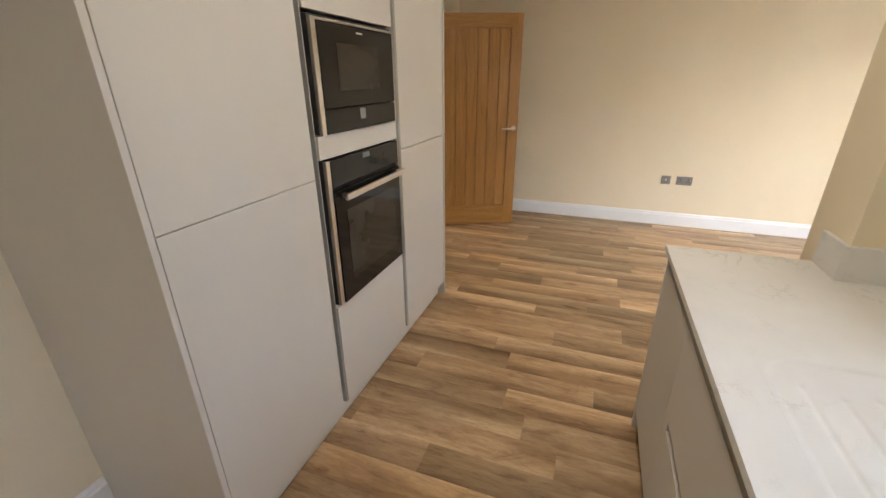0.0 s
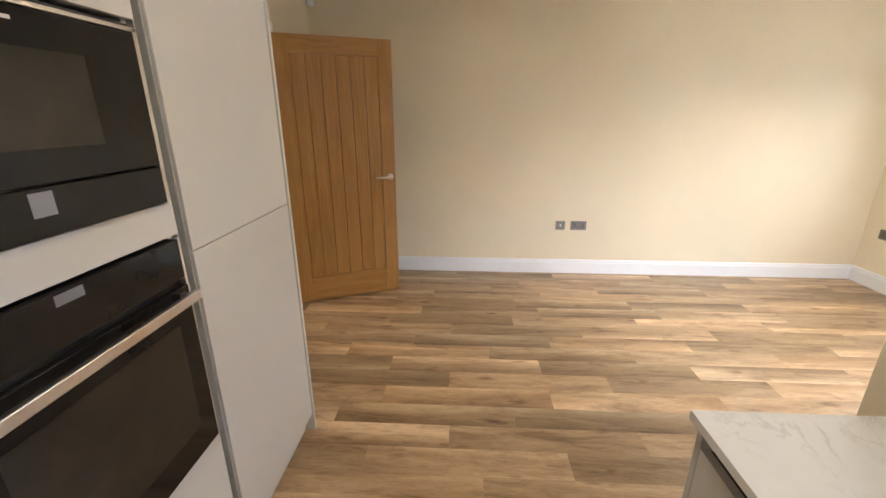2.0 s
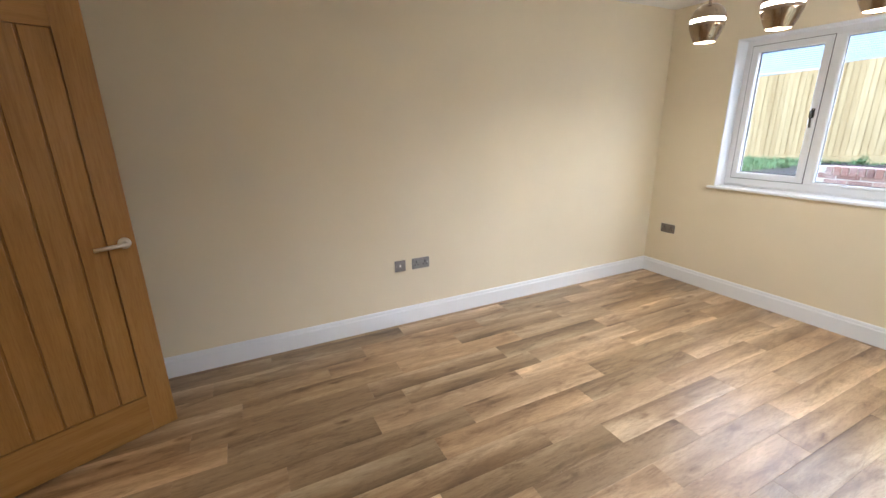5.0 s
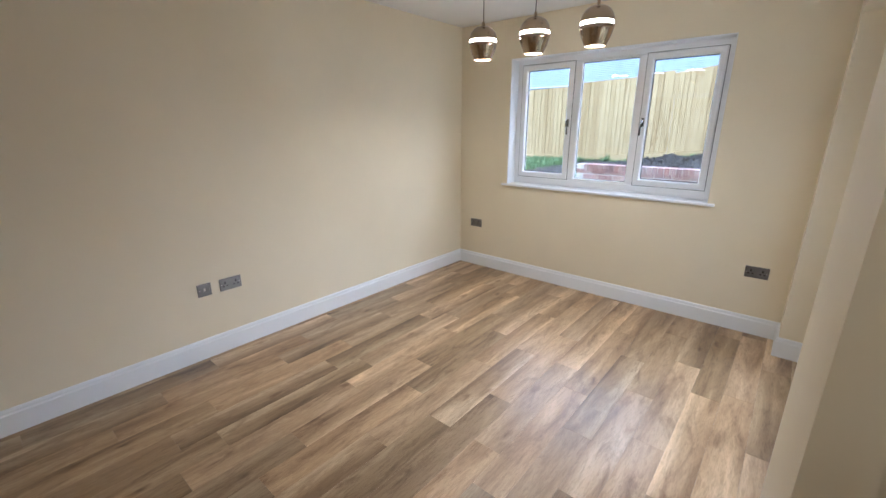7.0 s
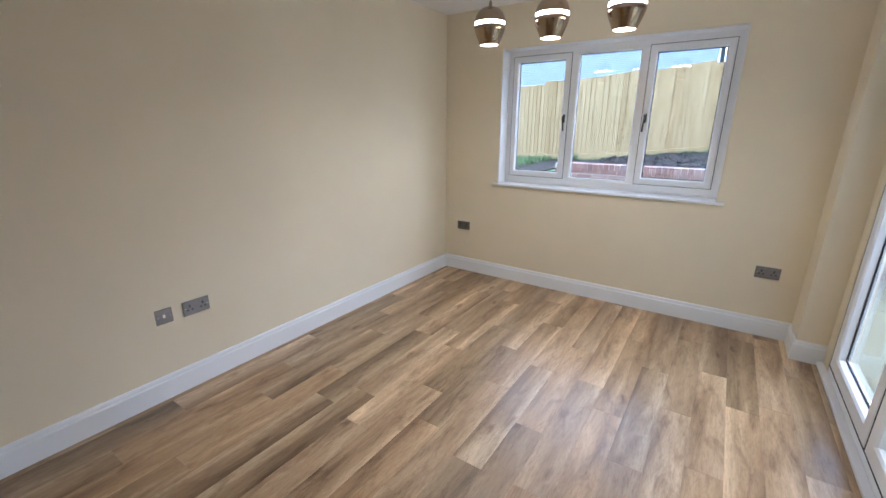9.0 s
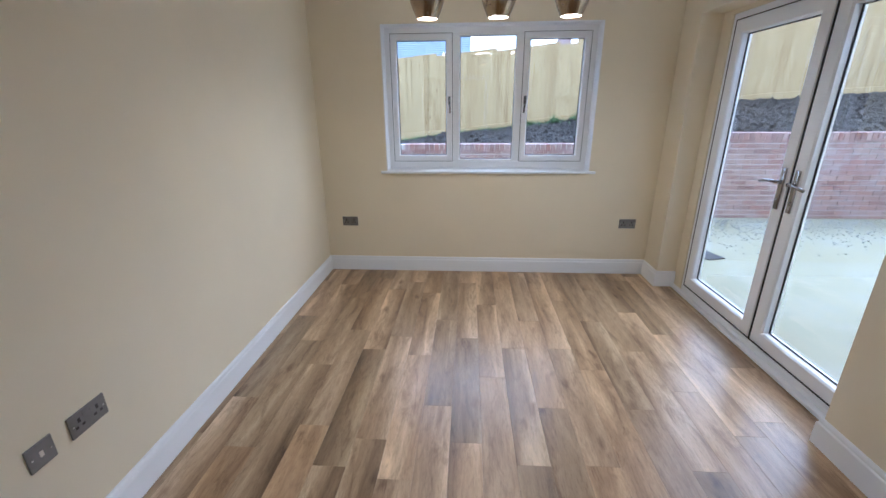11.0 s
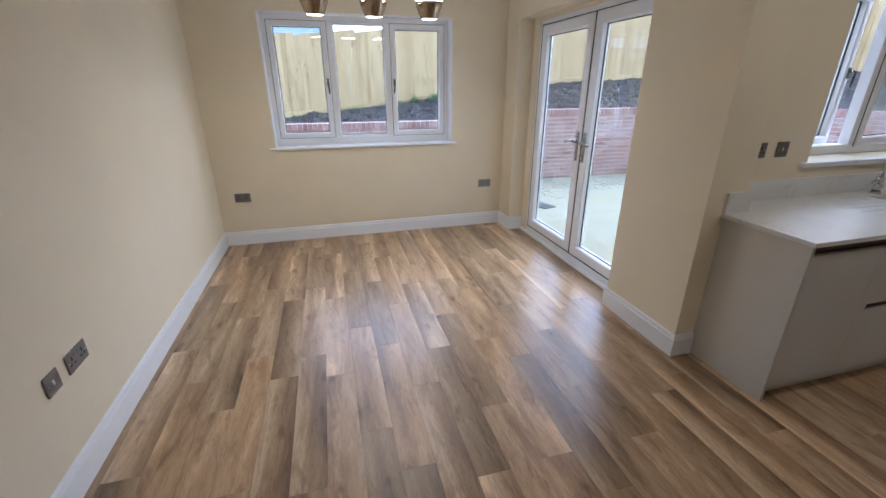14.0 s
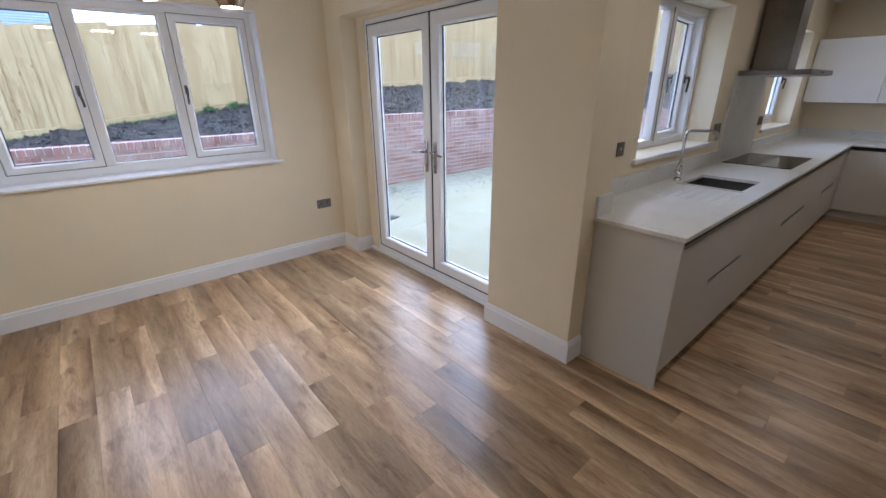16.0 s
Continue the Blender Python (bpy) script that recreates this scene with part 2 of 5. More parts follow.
def make_brick():
    m, n, l, b = material("red_brick", 0.85)
    info = n.new("ShaderNodeObjectInfo")
    geo = n.new("ShaderNodeNewGeometry")
    v = world_coords(n, l)
    mix_r = n.new("ShaderNodeMath")
    mix_r.operation = "ADD"
    l.new(info.outputs["Random"], mix_r.inputs[0])
    l.new(geo.outputs["Random Per Island"], mix_r.inputs[1])
    frac = n.new("ShaderNodeMath")
    frac.operation = "FRACT"
    l.new(mix_r.outputs[0], frac.inputs[0])
    col = ramp(n, l, frac.outputs[0], [(0.0, (0.125, 0.058, 0.045)), (0.35, (0.20, 0.092, 0.068)), (0.7, (0.185, 0.108, 0.086)), (1.0, (0.25, 0.155, 0.125))])
    stain = ramp(n, l, noise_tex(n, l, v, 9, 5), [(0.4, (1, 1, 1)), (0.7, (1.35, 1.4, 1.45))])
    col = blend(n, l, col, stain, 0.6, "MULTIPLY")
    bloom = ramp(n, l, noise_tex(n, l, v, 3.0, 7, 0.75, 0.6), [(0.42, (0.02, 0.02, 0.02)), (0.66, (0.34, 0.34, 0.34))])
    l.new(blend(n, l, col, (0.40, 0.38, 0.375), bloom), b.inputs["Base Color"])
    relief(n, l, b, noise_tex(n, l, v, 90, 4), 0.6, 0.004)
    return m


def make_fence():
    m, n, l, b, col, info = wood("raw_softwood_board", (0.265, 0.188, 0.090), (0.325, 0.242, 0.124), (0.375, 0.290, 0.158), "z", 0.8, 0.6, 0.15)
    rnd = ramp(n, l, info.outputs["Random"], [(0.0, (0.84, 0.80, 0.74)), (0.25, (0.94, 0.92, 0.89)), (0.6, (1.0, 1.0, 0.98)), (1.0, (1.07, 1.07, 1.07))])
    col = blend(n, l, col, rnd, 1.0, "MULTIPLY")
    # water stains, knots and nail rust
    stains = noise_tex(n, l, world_coords(n, l, (1.0, 2.6, 0.9)), 2.4, 5, 0.65)
    col = blend(n, l, col, ramp(n, l, stains, [(0.32, (0.84, 0.81, 0.75)), (0.50, (1.0, 1.0, 1.0)), (0.72, (1.08, 1.07, 1.05))]), 1.0, "MULTIPLY")
    vor = n.new("ShaderNodeTexVoronoi")
    vor.inputs["Scale"].default_value = 4.2
    l.new(world_coords(n, l, (1.0, 1.5, 0.75)), vor.inputs["Vector"])
    spots = ramp(n, l, vor.outputs["Distance"], [(0.04, (0.36, 0.26, 0.18)), (0.09, (0.82, 0.76, 0.70)), (0.15, (1, 1, 1))])
    l.new(blend(n, l, col, spots, 0.85, "MULTIPLY"), b.inputs["Base Color"])
    return m


def make_soil():
    m, n, l, b = material("dug_soil", 0.95)
    v = world_coords(n, l)
    col = ramp(n, l, noise_tex(n, l, v, 9, 9, 0.78), [(0.36, (0.010, 0.008, 0.006)), (0.52, (0.036, 0.028, 0.021)), (0.66, (0.095, 0.078, 0.060)), (0.78, (0.20, 0.175, 0.14))])
    l.new(col, b.inputs["Base Color"])
    relief(n, l, b, noise_tex(n, l, v, 20, 8, 0.75), 1.0, 0.11)
    return m


def make_patio():
    m, n, l, b = material("pale_concrete_patio", 0.7)
    v = world_coords(n, l)
    col = ramp(n, l, noise_tex(n, l, v, 1.1, 6, 0.6), [(0.3, (0.155, 0.138, 0.072)), (0.52, (0.185, 0.170, 0.098)), (0.72, (0.210, 0.200, 0.145))])
    l.new(col, b.inputs["Base Color"])
    relief(n, l, b, noise_tex(n, l, v, 60, 5), 0.4, 0.003)
    return m


def make_gravel():
    m, n, l, b = material("pale_gravel_stones", 0.85)
    geo = n.new("ShaderNodeNewGeometry")
    l.new(ramp(n, l, geo.outputs["Random Per Island"], [(0.0, (0.20, 0.194, 0.168)), (0.5, (0.25, 0.245, 0.215)), (1.0, (0.31, 0.305, 0.275))]), b.inputs["Base Color"])
    return m


def make_grass(name, lo, hi):
    m, n, l, b = material(name, 0.7)
    geo = n.new("ShaderNodeNewGeometry")
    l.new(ramp(n, l, geo.outputs["Random Per Island"], [(0.0, lo), (1.0, hi)]), b.inputs["Base Color"])
    return m


BRICK, FENCE, SOIL, PATIO, GRAVEL = make_brick(), make_fence(), make_soil(), make_patio(), make_gravel()
GRASS = make_grass("grass_blade", (0.035, 0.075, 0.018), (0.10, 0.16, 0.05))
LEAF = make_grass("weed_leaf", (0.02, 0.055, 0.012), (0.07, 0.13, 0.03))
LAWN = plain("rough_lawn", (0.06, 0.095, 0.035), 0.9, vary=0.4, scale=4, bump=0.8, grain=30)


def glowing(name, col, power):
    m, n, l, b = material(name, 0.5)
    b.inputs["Base Color"].default_value = (0.9, 0.88, 0.85, 1)
    b.inputs["Emission Color"].default_value = (*col, 1)
    b.inputs["Emission Strength"].default_value = power
    return m


LAMP = glowing("pendant_diffuser", (1.0, 0.85, 0.66), LAMP_GLOW)
LED = glowing("blue_led", (0.25, 0.3, 1.0), 6.0)
BRONZE = plain("brushed_bronze_pendant", (0.40, 0.315, 0.225), 0.25, 1.0, vary=0.04, scale=30, bump=0.04, grain=300)


# ---- building helpers ----
def box(bm, x0, x1, y0, y1, z0, z1, bevel=0.0):
    r = bmesh.ops.create_cube(bm, size=1.0)
    vs = r["verts"]
    bmesh.ops.scale(bm, vec=(abs(x1 - x0), abs(y1 - y0), abs(z1 - z0)), verts=vs)
    bmesh.ops.translate(bm, vec=((x0 + x1) / 2, (y0 + y1) / 2, (z0 + z1) / 2), verts=vs)
    if bevel:
        es = list({e for v in vs for e in v.link_edges})
        bmesh.ops.bevel(bm, geom=es, offset=bevel, segments=2, profile=0.5, affect="EDGES")


def one_box(*a):
    bm = bmesh.new()
    box(bm, *a)
    return bm


def cyl(bm, p, q, r, r2=None, seg=16, caps=True):
    p, q = Vector(p), Vector(q)
    d = q - p
    m = Matrix.Translation((p + q) / 2) @ d.to_track_quat("Z", "Y").to_matrix().to_4x4()
    bmesh.ops.create_cone(bm, cap_ends=caps, segments=seg, radius1=r, radius2=r if r2 is None else r2, depth=d.length, matrix=m)


def tube(bm, pts, r, seg=10):
    """A bent tube through the points, with shared rings at the bends."""
    pts = [Vector(p) for p in pts]
    rings = []
    for i, p in enumerate(pts):
        d = (pts[min(i + 1, len(pts) - 1)] - pts[max(i - 1, 0)]).normalized()
        q = d.to_track_quat("Z", "Y")
        rings.append([bm.verts.new(p + q @ Vector((r * math.cos(a), r * math.sin(a), 0))) for a in (2 * math.pi * k / seg for k in range(seg))])
    for a, b in zip(rings, rings[1:]):
        best = min(range(seg), key=lambda s: sum((a[k].co - b[(k + s) % seg].co).length for k in range(seg)))
        for k in range(seg):
            bm.faces.new((a[k], a[(k + 1) % seg], b[(k + 1 + best) % seg], b[(k + best) % seg]))
    bm.faces.new(rings[0][::-1])
    bm.faces.new(rings[-1])


def lathe(bm, profile, seg=32):
    """Profile of (radius, z) turned about z."""
    rings = []
    for r, z in profile:
        rings.append([bm.verts.new((r * math.cos(2 * math.pi * k / seg), r * math.sin(2 * math.pi * k / seg), z)) for k in range(seg)])
    for a, b in zip(rings, rings[1:]):
        for k in range(seg):
            bm.faces.new((a[k], a[(k + 1) % seg], b[(k + 1) % seg], b[k]))


def ring(bm, x0, x1, z0, z1, w, y0, y1, bevel=0.004):
    """A rectangular frame of four mitred bars in the local xz plane."""
    outer = [(x0, z0), (x1, z0), (x1, z1), (x0, z1)]
    inner = [(x0 + w, z0 + w), (x1 - w, z0 + w), (x1 - w, z1 - w), (x0 + w, z1 - w)]
    c = min(bevel, w / 3)
    prof = []
    for t, y in ((0.0, y1), (0.0, y0 + c), (c, y0), (w - c, y0), (w, y0 + c), (w, y1)):
        f = t / w
        prof.append([bm.verts.new((o[0] + (i[0] - o[0]) * f, y, o[1] + (i[1] - o[1]) * f)) for o, i in zip(outer, inner)])
    for k in range(len(prof)):
        a, b = prof[k], prof[(k + 1) % len(prof)]
        for j in range(4):
            bm.faces.new((a[j], a[(j + 1) % 4], b[(j + 1) % 4], b[j]))


def finish(bm, name, mat, smooth=False):
    bmesh.ops.recalc_face_normals(bm, faces=bm.faces)
    me = bpy.data.meshes.new(name)
    bm.to_mesh(me)
    bm.free()
    if smooth:
        for p in me.polygons:
            p.use_smooth = True
    me.materials.append(mat)
    return me


def part(name, bm, mat, parent=None, label="", smooth=False):
    ob = new(name, finish(bm, name, mat, smooth))
    if parent is not None:
        ob.parent = parent
    if label:
        tagged(ob, label)
    return ob


def thing(name, label, category, group="", m=None, kind=""):
    ob = new(name)
    if m is not None:
        ob.matrix_world = m
    return tagged(ob, label, category, group, kind)


def structure(name, bm, mat, label, category):
    return tagged(part(name, bm, mat), label, category, kind="structure")


def softened(ob, w=0.003, seg=2):
    md = ob.modifiers.new("edge", "BEVEL")
    md.width, md.segments, md.limit_method, md.angle_limit = w, seg, "ANGLE", radians(40)
    return ob


def cells(bm, xs, ys, z0, z1, inside):
    """A slab over the grid cells for which inside(x, y) holds, with one closed skin."""
    top, bot = {}, {}

    def vert(store, i, j, z):
        if (i, j) not in store:
            store[i, j] = bm.verts.new((xs[i], ys[j], z))
        return store[i, j]

    def full(i, j):
        return 0 <= i < len(xs) - 1 and 0 <= j < len(ys) - 1 and inside((xs[i] + xs[i + 1]) / 2, (ys[j] + ys[j + 1]) / 2)

    for i in range(len(xs) - 1):
        for j in range(len(ys) - 1):
            if not full(i, j):
                continue
            c = [(i, j), (i + 1, j), (i + 1, j + 1), (i, j + 1)]
            bm.faces.new([vert(top, a, b, z1) for a, b in c])
            bm.faces.new([vert(bot, a, b, z0) for a, b in c[::-1]])
            for (da, db), (p, q) in zip(((0, -1), (1, 0), (0, 1), (-1, 0)), zip(c, c[1:] + c[:1])):
                if not full(i + da, j + db):
                    bm.faces.new((vert(top, *q, z1), vert(top, *p, z1), vert(bot, *p, z0), vert(bot, *q, z0)))


def moulding(bm, path, profile, closed=False):
    """Runs a profile of (out, z) along a floor path; the profile grows to the left of the way walked, with mitred corners."""
    n = len(path)
    rows = []
    for i, p in enumerate(path):
        p = Vector(p)
        a = (p - Vector(path[i - 1])).normalized() if i else None
        b = (Vector(path[i + 1]) - p).normalized() if i < n - 1 else None
        na = Vector((-a.y, a.x)) if a else None
        nb = Vector((-b.y, b.x)) if b else None
        if a is None or b is None:
            off = nb if a is None else na
        else:
            off = (na + nb) / (1 + na.dot(nb))
        rows.append([bm.verts.new((p.x + off.x * d, p.y + off.y * d, z)) for d, z in profile])
    for r, s in zip(rows, rows[1:]):
        for k in range(len(profile)):
            k2 = (k + 1) % len(profile)
            bm.faces.new((r[k], s[k], s[k2], r[k2]))
    bm.faces.new(rows[0])
    bm.faces.new(rows[-1][::-1])


SKIRTING = [(0.0, 0.0), (0.018, 0.0), (0.018, 0.108), (0.0165, 0.112), (0.0125, 0.116), (0.0125, 0.128), (0.009, 0.137), (0.004, 0.14), (0.0, 0.14)]


# ---- plan ----
XW, XE, YN, YS, KX, KS = -1.563, 3.518, 4.818, 1.818, 0.955, -3.80
HIGH = 2.50
PIER_X, PIER_S = 0.779, 1.555
ROW = 0.1524


def upright(bm, along, u0, u1, v0, v1, w0, w1, openings):
    """A wall over u (x or y) and z, thick from w0 to w1, with openings (u0, u1, z0, z1) cut through."""
    tmp = bmesh.new()
    us = sorted({u0, u1, *(o[i] for o in openings for i in (0, 1))})
    vs = sorted({v0, v1, *(o[i] for o in openings for i in (2, 3))})
    cells(tmp, us, vs, w0, w1, lambda a, b: not any(o[0] < a < o[1] and o[2] < b < o[3] for o in openings))
    for v in tmp.verts:
        a, b, w = v.co
        v.co = (a, w, b) if along == "x" else (w, a, b)
    me = bpy.data.meshes.new("tmp")
    tmp.to_mesh(me)
    tmp.free()
    bm.from_mesh(me)
    bpy.data.meshes.remove(me)


WIN = (2.412, 4.216, 0.962, 2.152)
KWIN1 = (-0.36, 0.93, 1.10, 2.12)
KWIN2 = (-3.15, -1.93, 1.10, 2.12)
DOORWAY = (3.135, 3.99, -0.1, 2.058)

bm = bmesh.new()
upright(bm, "x", -3.45, 3.82, -0.15, 2.75, YN, 5.12, [])
structure("wall_north", bm, WALL, "cream painted plain plaster wall", "wall")
bm = bmesh.new()
upright(bm, "y", 1.555, YN, -0.15, 2.75, XE, 3.82, [WIN])
structure("wall_east", bm, WALL, "cream painted wall with a white window", "wall")
bm = bmesh.new()
upright(bm, "x", PIER_X, XE, -0.15, 2.75, PIER_S, 1.66, [(1.315, 3.118, -0.2, 2.10)])
upright(bm, "x", PIER_X, XE, -0.15, 2.75, 1.66, YS, [(1.43, 3.24, -0.2, 2.13)])
structure("wall_garden_doors", bm, WALL, "cream painted wall with a pier beside glazed garden doors", "wall")
bm = bmesh.new()
upright(bm, "y", KS, PIER_S, -0.15, 2.75, KX, 1.255, [KWIN1, KWIN2])
structure("wall_kitchen_east", bm, WALL, "cream kitchen wall with two windows above the worktop", "wall")
bm = bmesh.new()
upright(bm, "y", KS, YN, -0.15, 2.75, XW - 0.12, XW, [DOORWAY])
structure("wall_west", bm, WALL, "cream painted wall with a doorway", "wall")
bm = bmesh.new()
upright(bm, "x", -1.695, 1.255, -0.15, 2.75, KS - 0.3, KS, [])
structure("wall_south", bm, WALL, "cream kitchen end wall behind white wall cabinets", "wall")
bm = bmesh.new()
upright(bm, "y", 2.6, YN, -0.15, 2.75, -3.45, -3.3, [])
upright(bm, "x", -3.3, -1.684, -0.15, 2.75, 2.6, 2.75, [])
structure("wall_utility", bm, UTILITY, "pale yellow utility room walls", "wall")
bm = bmesh.new()
box(bm, -3.3, -1.684, 4.800, YN - 0.001, 0.0, HIGH)
structure("wall_utility_lining", bm, UTILITY, "pale yellow plaster wall behind the boiler", "wall")

bm = bmesh.new()
box(bm, -3.3, 3.82, 2.7, YN, HIGH, 2.62)
box(bm, XW, 3.82, 1.5, 2.7, HIGH, 2.62)
box(bm, XW, 1.2, KS, 1.5, HIGH, 2.62)
structure("ceiling", bm, CEIL, "flat white painted plaster ceiling", "ceiling")
bm = bmesh.new()
box(bm, -3.6, 4.0, 1.4, 5.3, 2.76, 2.9)
box(bm, -3.6, 1.4, KS - 0.4, 1.4, 2.76, 2.9)
structure("roof_deck", bm, RENDER, "flat grey roof deck over the rooms", "roof")

# skirting boards
bm = bmesh.new()
moulding(bm, [(XE, 1.818), (XE, YN), (XW, YN), (XW, 4.06)], SKIRTING)
structure("baseboard_dining", bm, GLOSS, "white moulded skirting board along cream walls", "skirting board")
bm = bmesh.new()
moulding(bm, [(3.24, 1.662), (3.24, YS), (XE - 0.018, YS)], SKIRTING)
structure("baseboard_nib", bm, GLOSS, "white moulded skirting board on a short wall return", "skirting board")
bm = bmesh.new()
moulding(bm, [(PIER_X, 1.688), (PIER_X, YS), (1.43, YS), (1.43, 1.662)], SKIRTING)
structure("baseboard_pier", bm, GLOSS, "white moulded skirting board round the pier", "skirting board")
bm = bmesh.new()
moulding(bm, [(XW, 0.596), (XW, -3.1)], SKIRTING)
structure("baseboard_kitchen", bm, GLOSS, "white moulded skirting board on the kitchen wall", "skirting board")
bm = bmesh.new()
moulding(bm, [(-1.685, 4.80), (-3.28, 4.80)], SKIRTING)
structure("baseboard_utility", bm, GLOSS, "white skirting board below the boiler", "skirting board")


# ---- windows and glazed doors ----
def casement_handle(parent, x, z, flip=1):
    bm = bmesh.new()
    box(bm, x - 0.011, x + 0.011, -0.012, 0.002, z - 0.035, z + 0.035, 0.004)
    cyl(bm, (x, -0.01, z + 0.01), (x, -0.035, z + 0.01), 0.009, seg=12)
    tube(bm, [(x, -0.035, z + 0.018), (x, -0.038, z - 0.01), (x + 0.006 * flip, -0.034, z - 0.06), (x + 0.008 * flip, -0.03, z - 0.105)], 0.0075, 8)
    return part("handle", bm, SHADEDHANDLE, parent, "chrome espagnolette handle in a shaded tone", True)


def sash(parent, x0, x1, z0, z1, handle_x=None, open_deg=0.0, hinge="x0", y0=-0.012, bar=0.056):
    """An opening casement with its gasket, pane and handle; it swings outwards about its hinge side."""
    hx = x0 if hinge == "x0" else x1
    bm = bmesh.new()
    ring(bm, x0 - hx, x1 - hx, z0, z1, bar, y0, 0.05, 0.008)
    s = part("casement", bm, UPVC, parent)
    s.matrix_basis = pose(hx, 0, 0, 0, 0, open_deg)
    bm = bmesh.new()
    ring(bm, x0 - hx + (bar - 0.001), x1 - hx - (bar - 0.001), z0 + (bar - 0.001), z1 - (bar - 0.001), 0.007, 0.0245, 0.0318, 0.001)
    part("gasket", bm, GASKET, s)
    # black ring: weather seal plus the shadow gap between casement and frame, as colour
    bm = bmesh.new()
    ring(bm, x0 - hx - 0.0035, x1 - hx + 0.0035, z0 - 0.0035, z1 + 0.0035, 0.004, -0.0025, 0.02, 0.0005)
    part("weather_seal", bm, GASKET, s, "black line for the seal and its shadow gap")
    bm = one_box(x0 - hx + bar, x1 - hx - bar, 0.032, 0.036, z0 + bar, z1 - bar)
    p = part("pane", bm, GLASS, s)
    p.visible_shadow = False
    if handle_x is not None:
        h = casement_handle(s, handle_x - hx, (z0 + z1) / 2 - 0.005, 1 if handle_x > (x0 + x1) / 2 else -1)
        h.location.y = y0
    return s


def fixed_pane(parent, x0, x1, z0, z1):
    bm = bmesh.new()
    ring(bm, x0, x1, z0, z1, 0.018, 0.004, 0.05, 0.006)
    part("glazing_bead", bm, UPVC, parent)
    bm = bmesh.new()
    ring(bm, x0 + 0.017, x1 - 0.017, z0 + 0.017, z1 - 0.017, 0.005, 0.0285, 0.0318, 0.001)
    part("gasket", bm, GASKET, parent)
    p = part("pane", one_box(x0 + 0.018, x1 - 0.018, 0.032, 0.036, z0 + 0.018, z1 - 0.018), GLASS, parent)
    p.visible_shadow = False


def frame_with_mullions(parent, w, z0, z1, mullions, fw=0.058):
    bm = bmesh.new()
    ring(bm, 0, w, z0, z1, fw, 0, 0.07, 0.006)
    part("window_frame", bm, UPVC, parent)
    for x in mullions:
        part("mullion", one_box(x - 0.032, x + 0.032, 0.001, 0.068, z0 + fw, z1 - fw, 0.005), UPVC, parent)


# dining window; local x runs from north to south, local y points outdoors
w1 = thing("window_1", "white three-light casement window with chrome handles", "window", m=pose(3.655, 4.216, 0, 0, 0, -90), kind="structure")
W = 1.804
frame_with_mullions(w1, W, 0.975, 2.152, [0.6125, 1.172], 0.062)
sash(w1, 0.056, 0.588, 1.036, 2.096, 0.562, hinge="x0", bar=0.052)
fixed_pane(w1, 0.638, 1.147, 1.034, 2.092)
sash(w1, 1.196, 1.748, 1.036, 2.096, 1.222, hinge="x1", bar=0.052)
bm = one_box(-0.05, W + 0.05, -0.165, -0.136, 0.942, 0.964, 0.006)
box(bm, 0, W, -0.137, 0.0, 0.944, 0.9635)
box(bm, 0.0005, W - 0.0005, 0.001, 0.068, 0.9625, 0.9745)
part("window_sill", bm, GLOSS, w1)
bm = bmesh.new()
box(bm, 0.001, 0.009, -0.135, 0.0, 0.966, 2.150)
box(bm, W - 0.009, W - 0.001, -0.135, 0.0, 0.966, 2.150)
box(bm, 0.010, W - 0.010, -0.135, 0.0, 2.142, 2.150)
part("window_reveal", bm, GLOSS, w1)
part("outer_sill", one_box(-0.02, W + 0.02, 0.072, 0.23, 0.93, 0.958, 0.004), UPVC, w1)


def kitchen_window(name, y_top, w, z0, z1, label, open_first):
    k = thing(name, label, "window", m=pose(1.145, y_top, 0, 0, 0, -90), kind="structure")
    frame_with_mullions(k, w, z0, z1, [w / 2])
    sash(k, 0.046, w / 2 - 0.02, z0 + 0.046, z1 - 0.046, w / 2 - 0.05, open_first, "x0")
    sash(k, w / 2 + 0.02, w - 0.046, z0 + 0.046, z1 - 0.046, w - 0.076, open_first * 0.55, "x0")
    bm = one_box(-0.06, w + 0.06, -0.220, -0.192, z0 - 0.030, z0, 0.004)
    box(bm, 0, w, -0.193, 0.0, z0 - 0.022, z0 - 0.0005)
    part("window_sill", bm, QUARTZ, k, "white quartz window board")
    part("outer_sill", one_box(-0.02, w + 0.02, 0.072, 0.17, z0 - 0.03, z0 - 0.004, 0.004), UPVC, k)
    return k


kitchen_window("window_2", 0.93, 1.29, 1.10, 2.12, "white double casement window above the sink, both casements ajar", 14.0)
kitchen_window("window_3", -1.93, 1.22, 1.10, 2.12, "white double casement window beyond the cooker hood", 0.0)

# garden doors; local x runs from east to west, local y points outdoors
gd = thing("door_1", "white glazed double garden doors, closed, with chrome lever handles", "door", m=pose(3.118, 1.655, 0, 0, 0, 180), kind="structure")
GW = 1.803
bm = bmesh.new()
ring(bm, 0, GW, 0.0, 2.10, 0.062, 0.0, 0.07, 0.006)
part("door_frame", bm, UPVC, gd)
bm = one_box(-0.12, GW - 0.11, -0.040, -0.001, 0.004, 0.030, 0.006)
box(bm, 0.062, GW - 0.062, 0.0, 0.068, 0.0622, 0.095, 0.004)
part("threshold", bm, UPVC, gd)
part("frame_trim", one_box(-0.122, -0.001, -0.003, 0.012, 0.0, 2.128, 0.002), UPVC, gd)


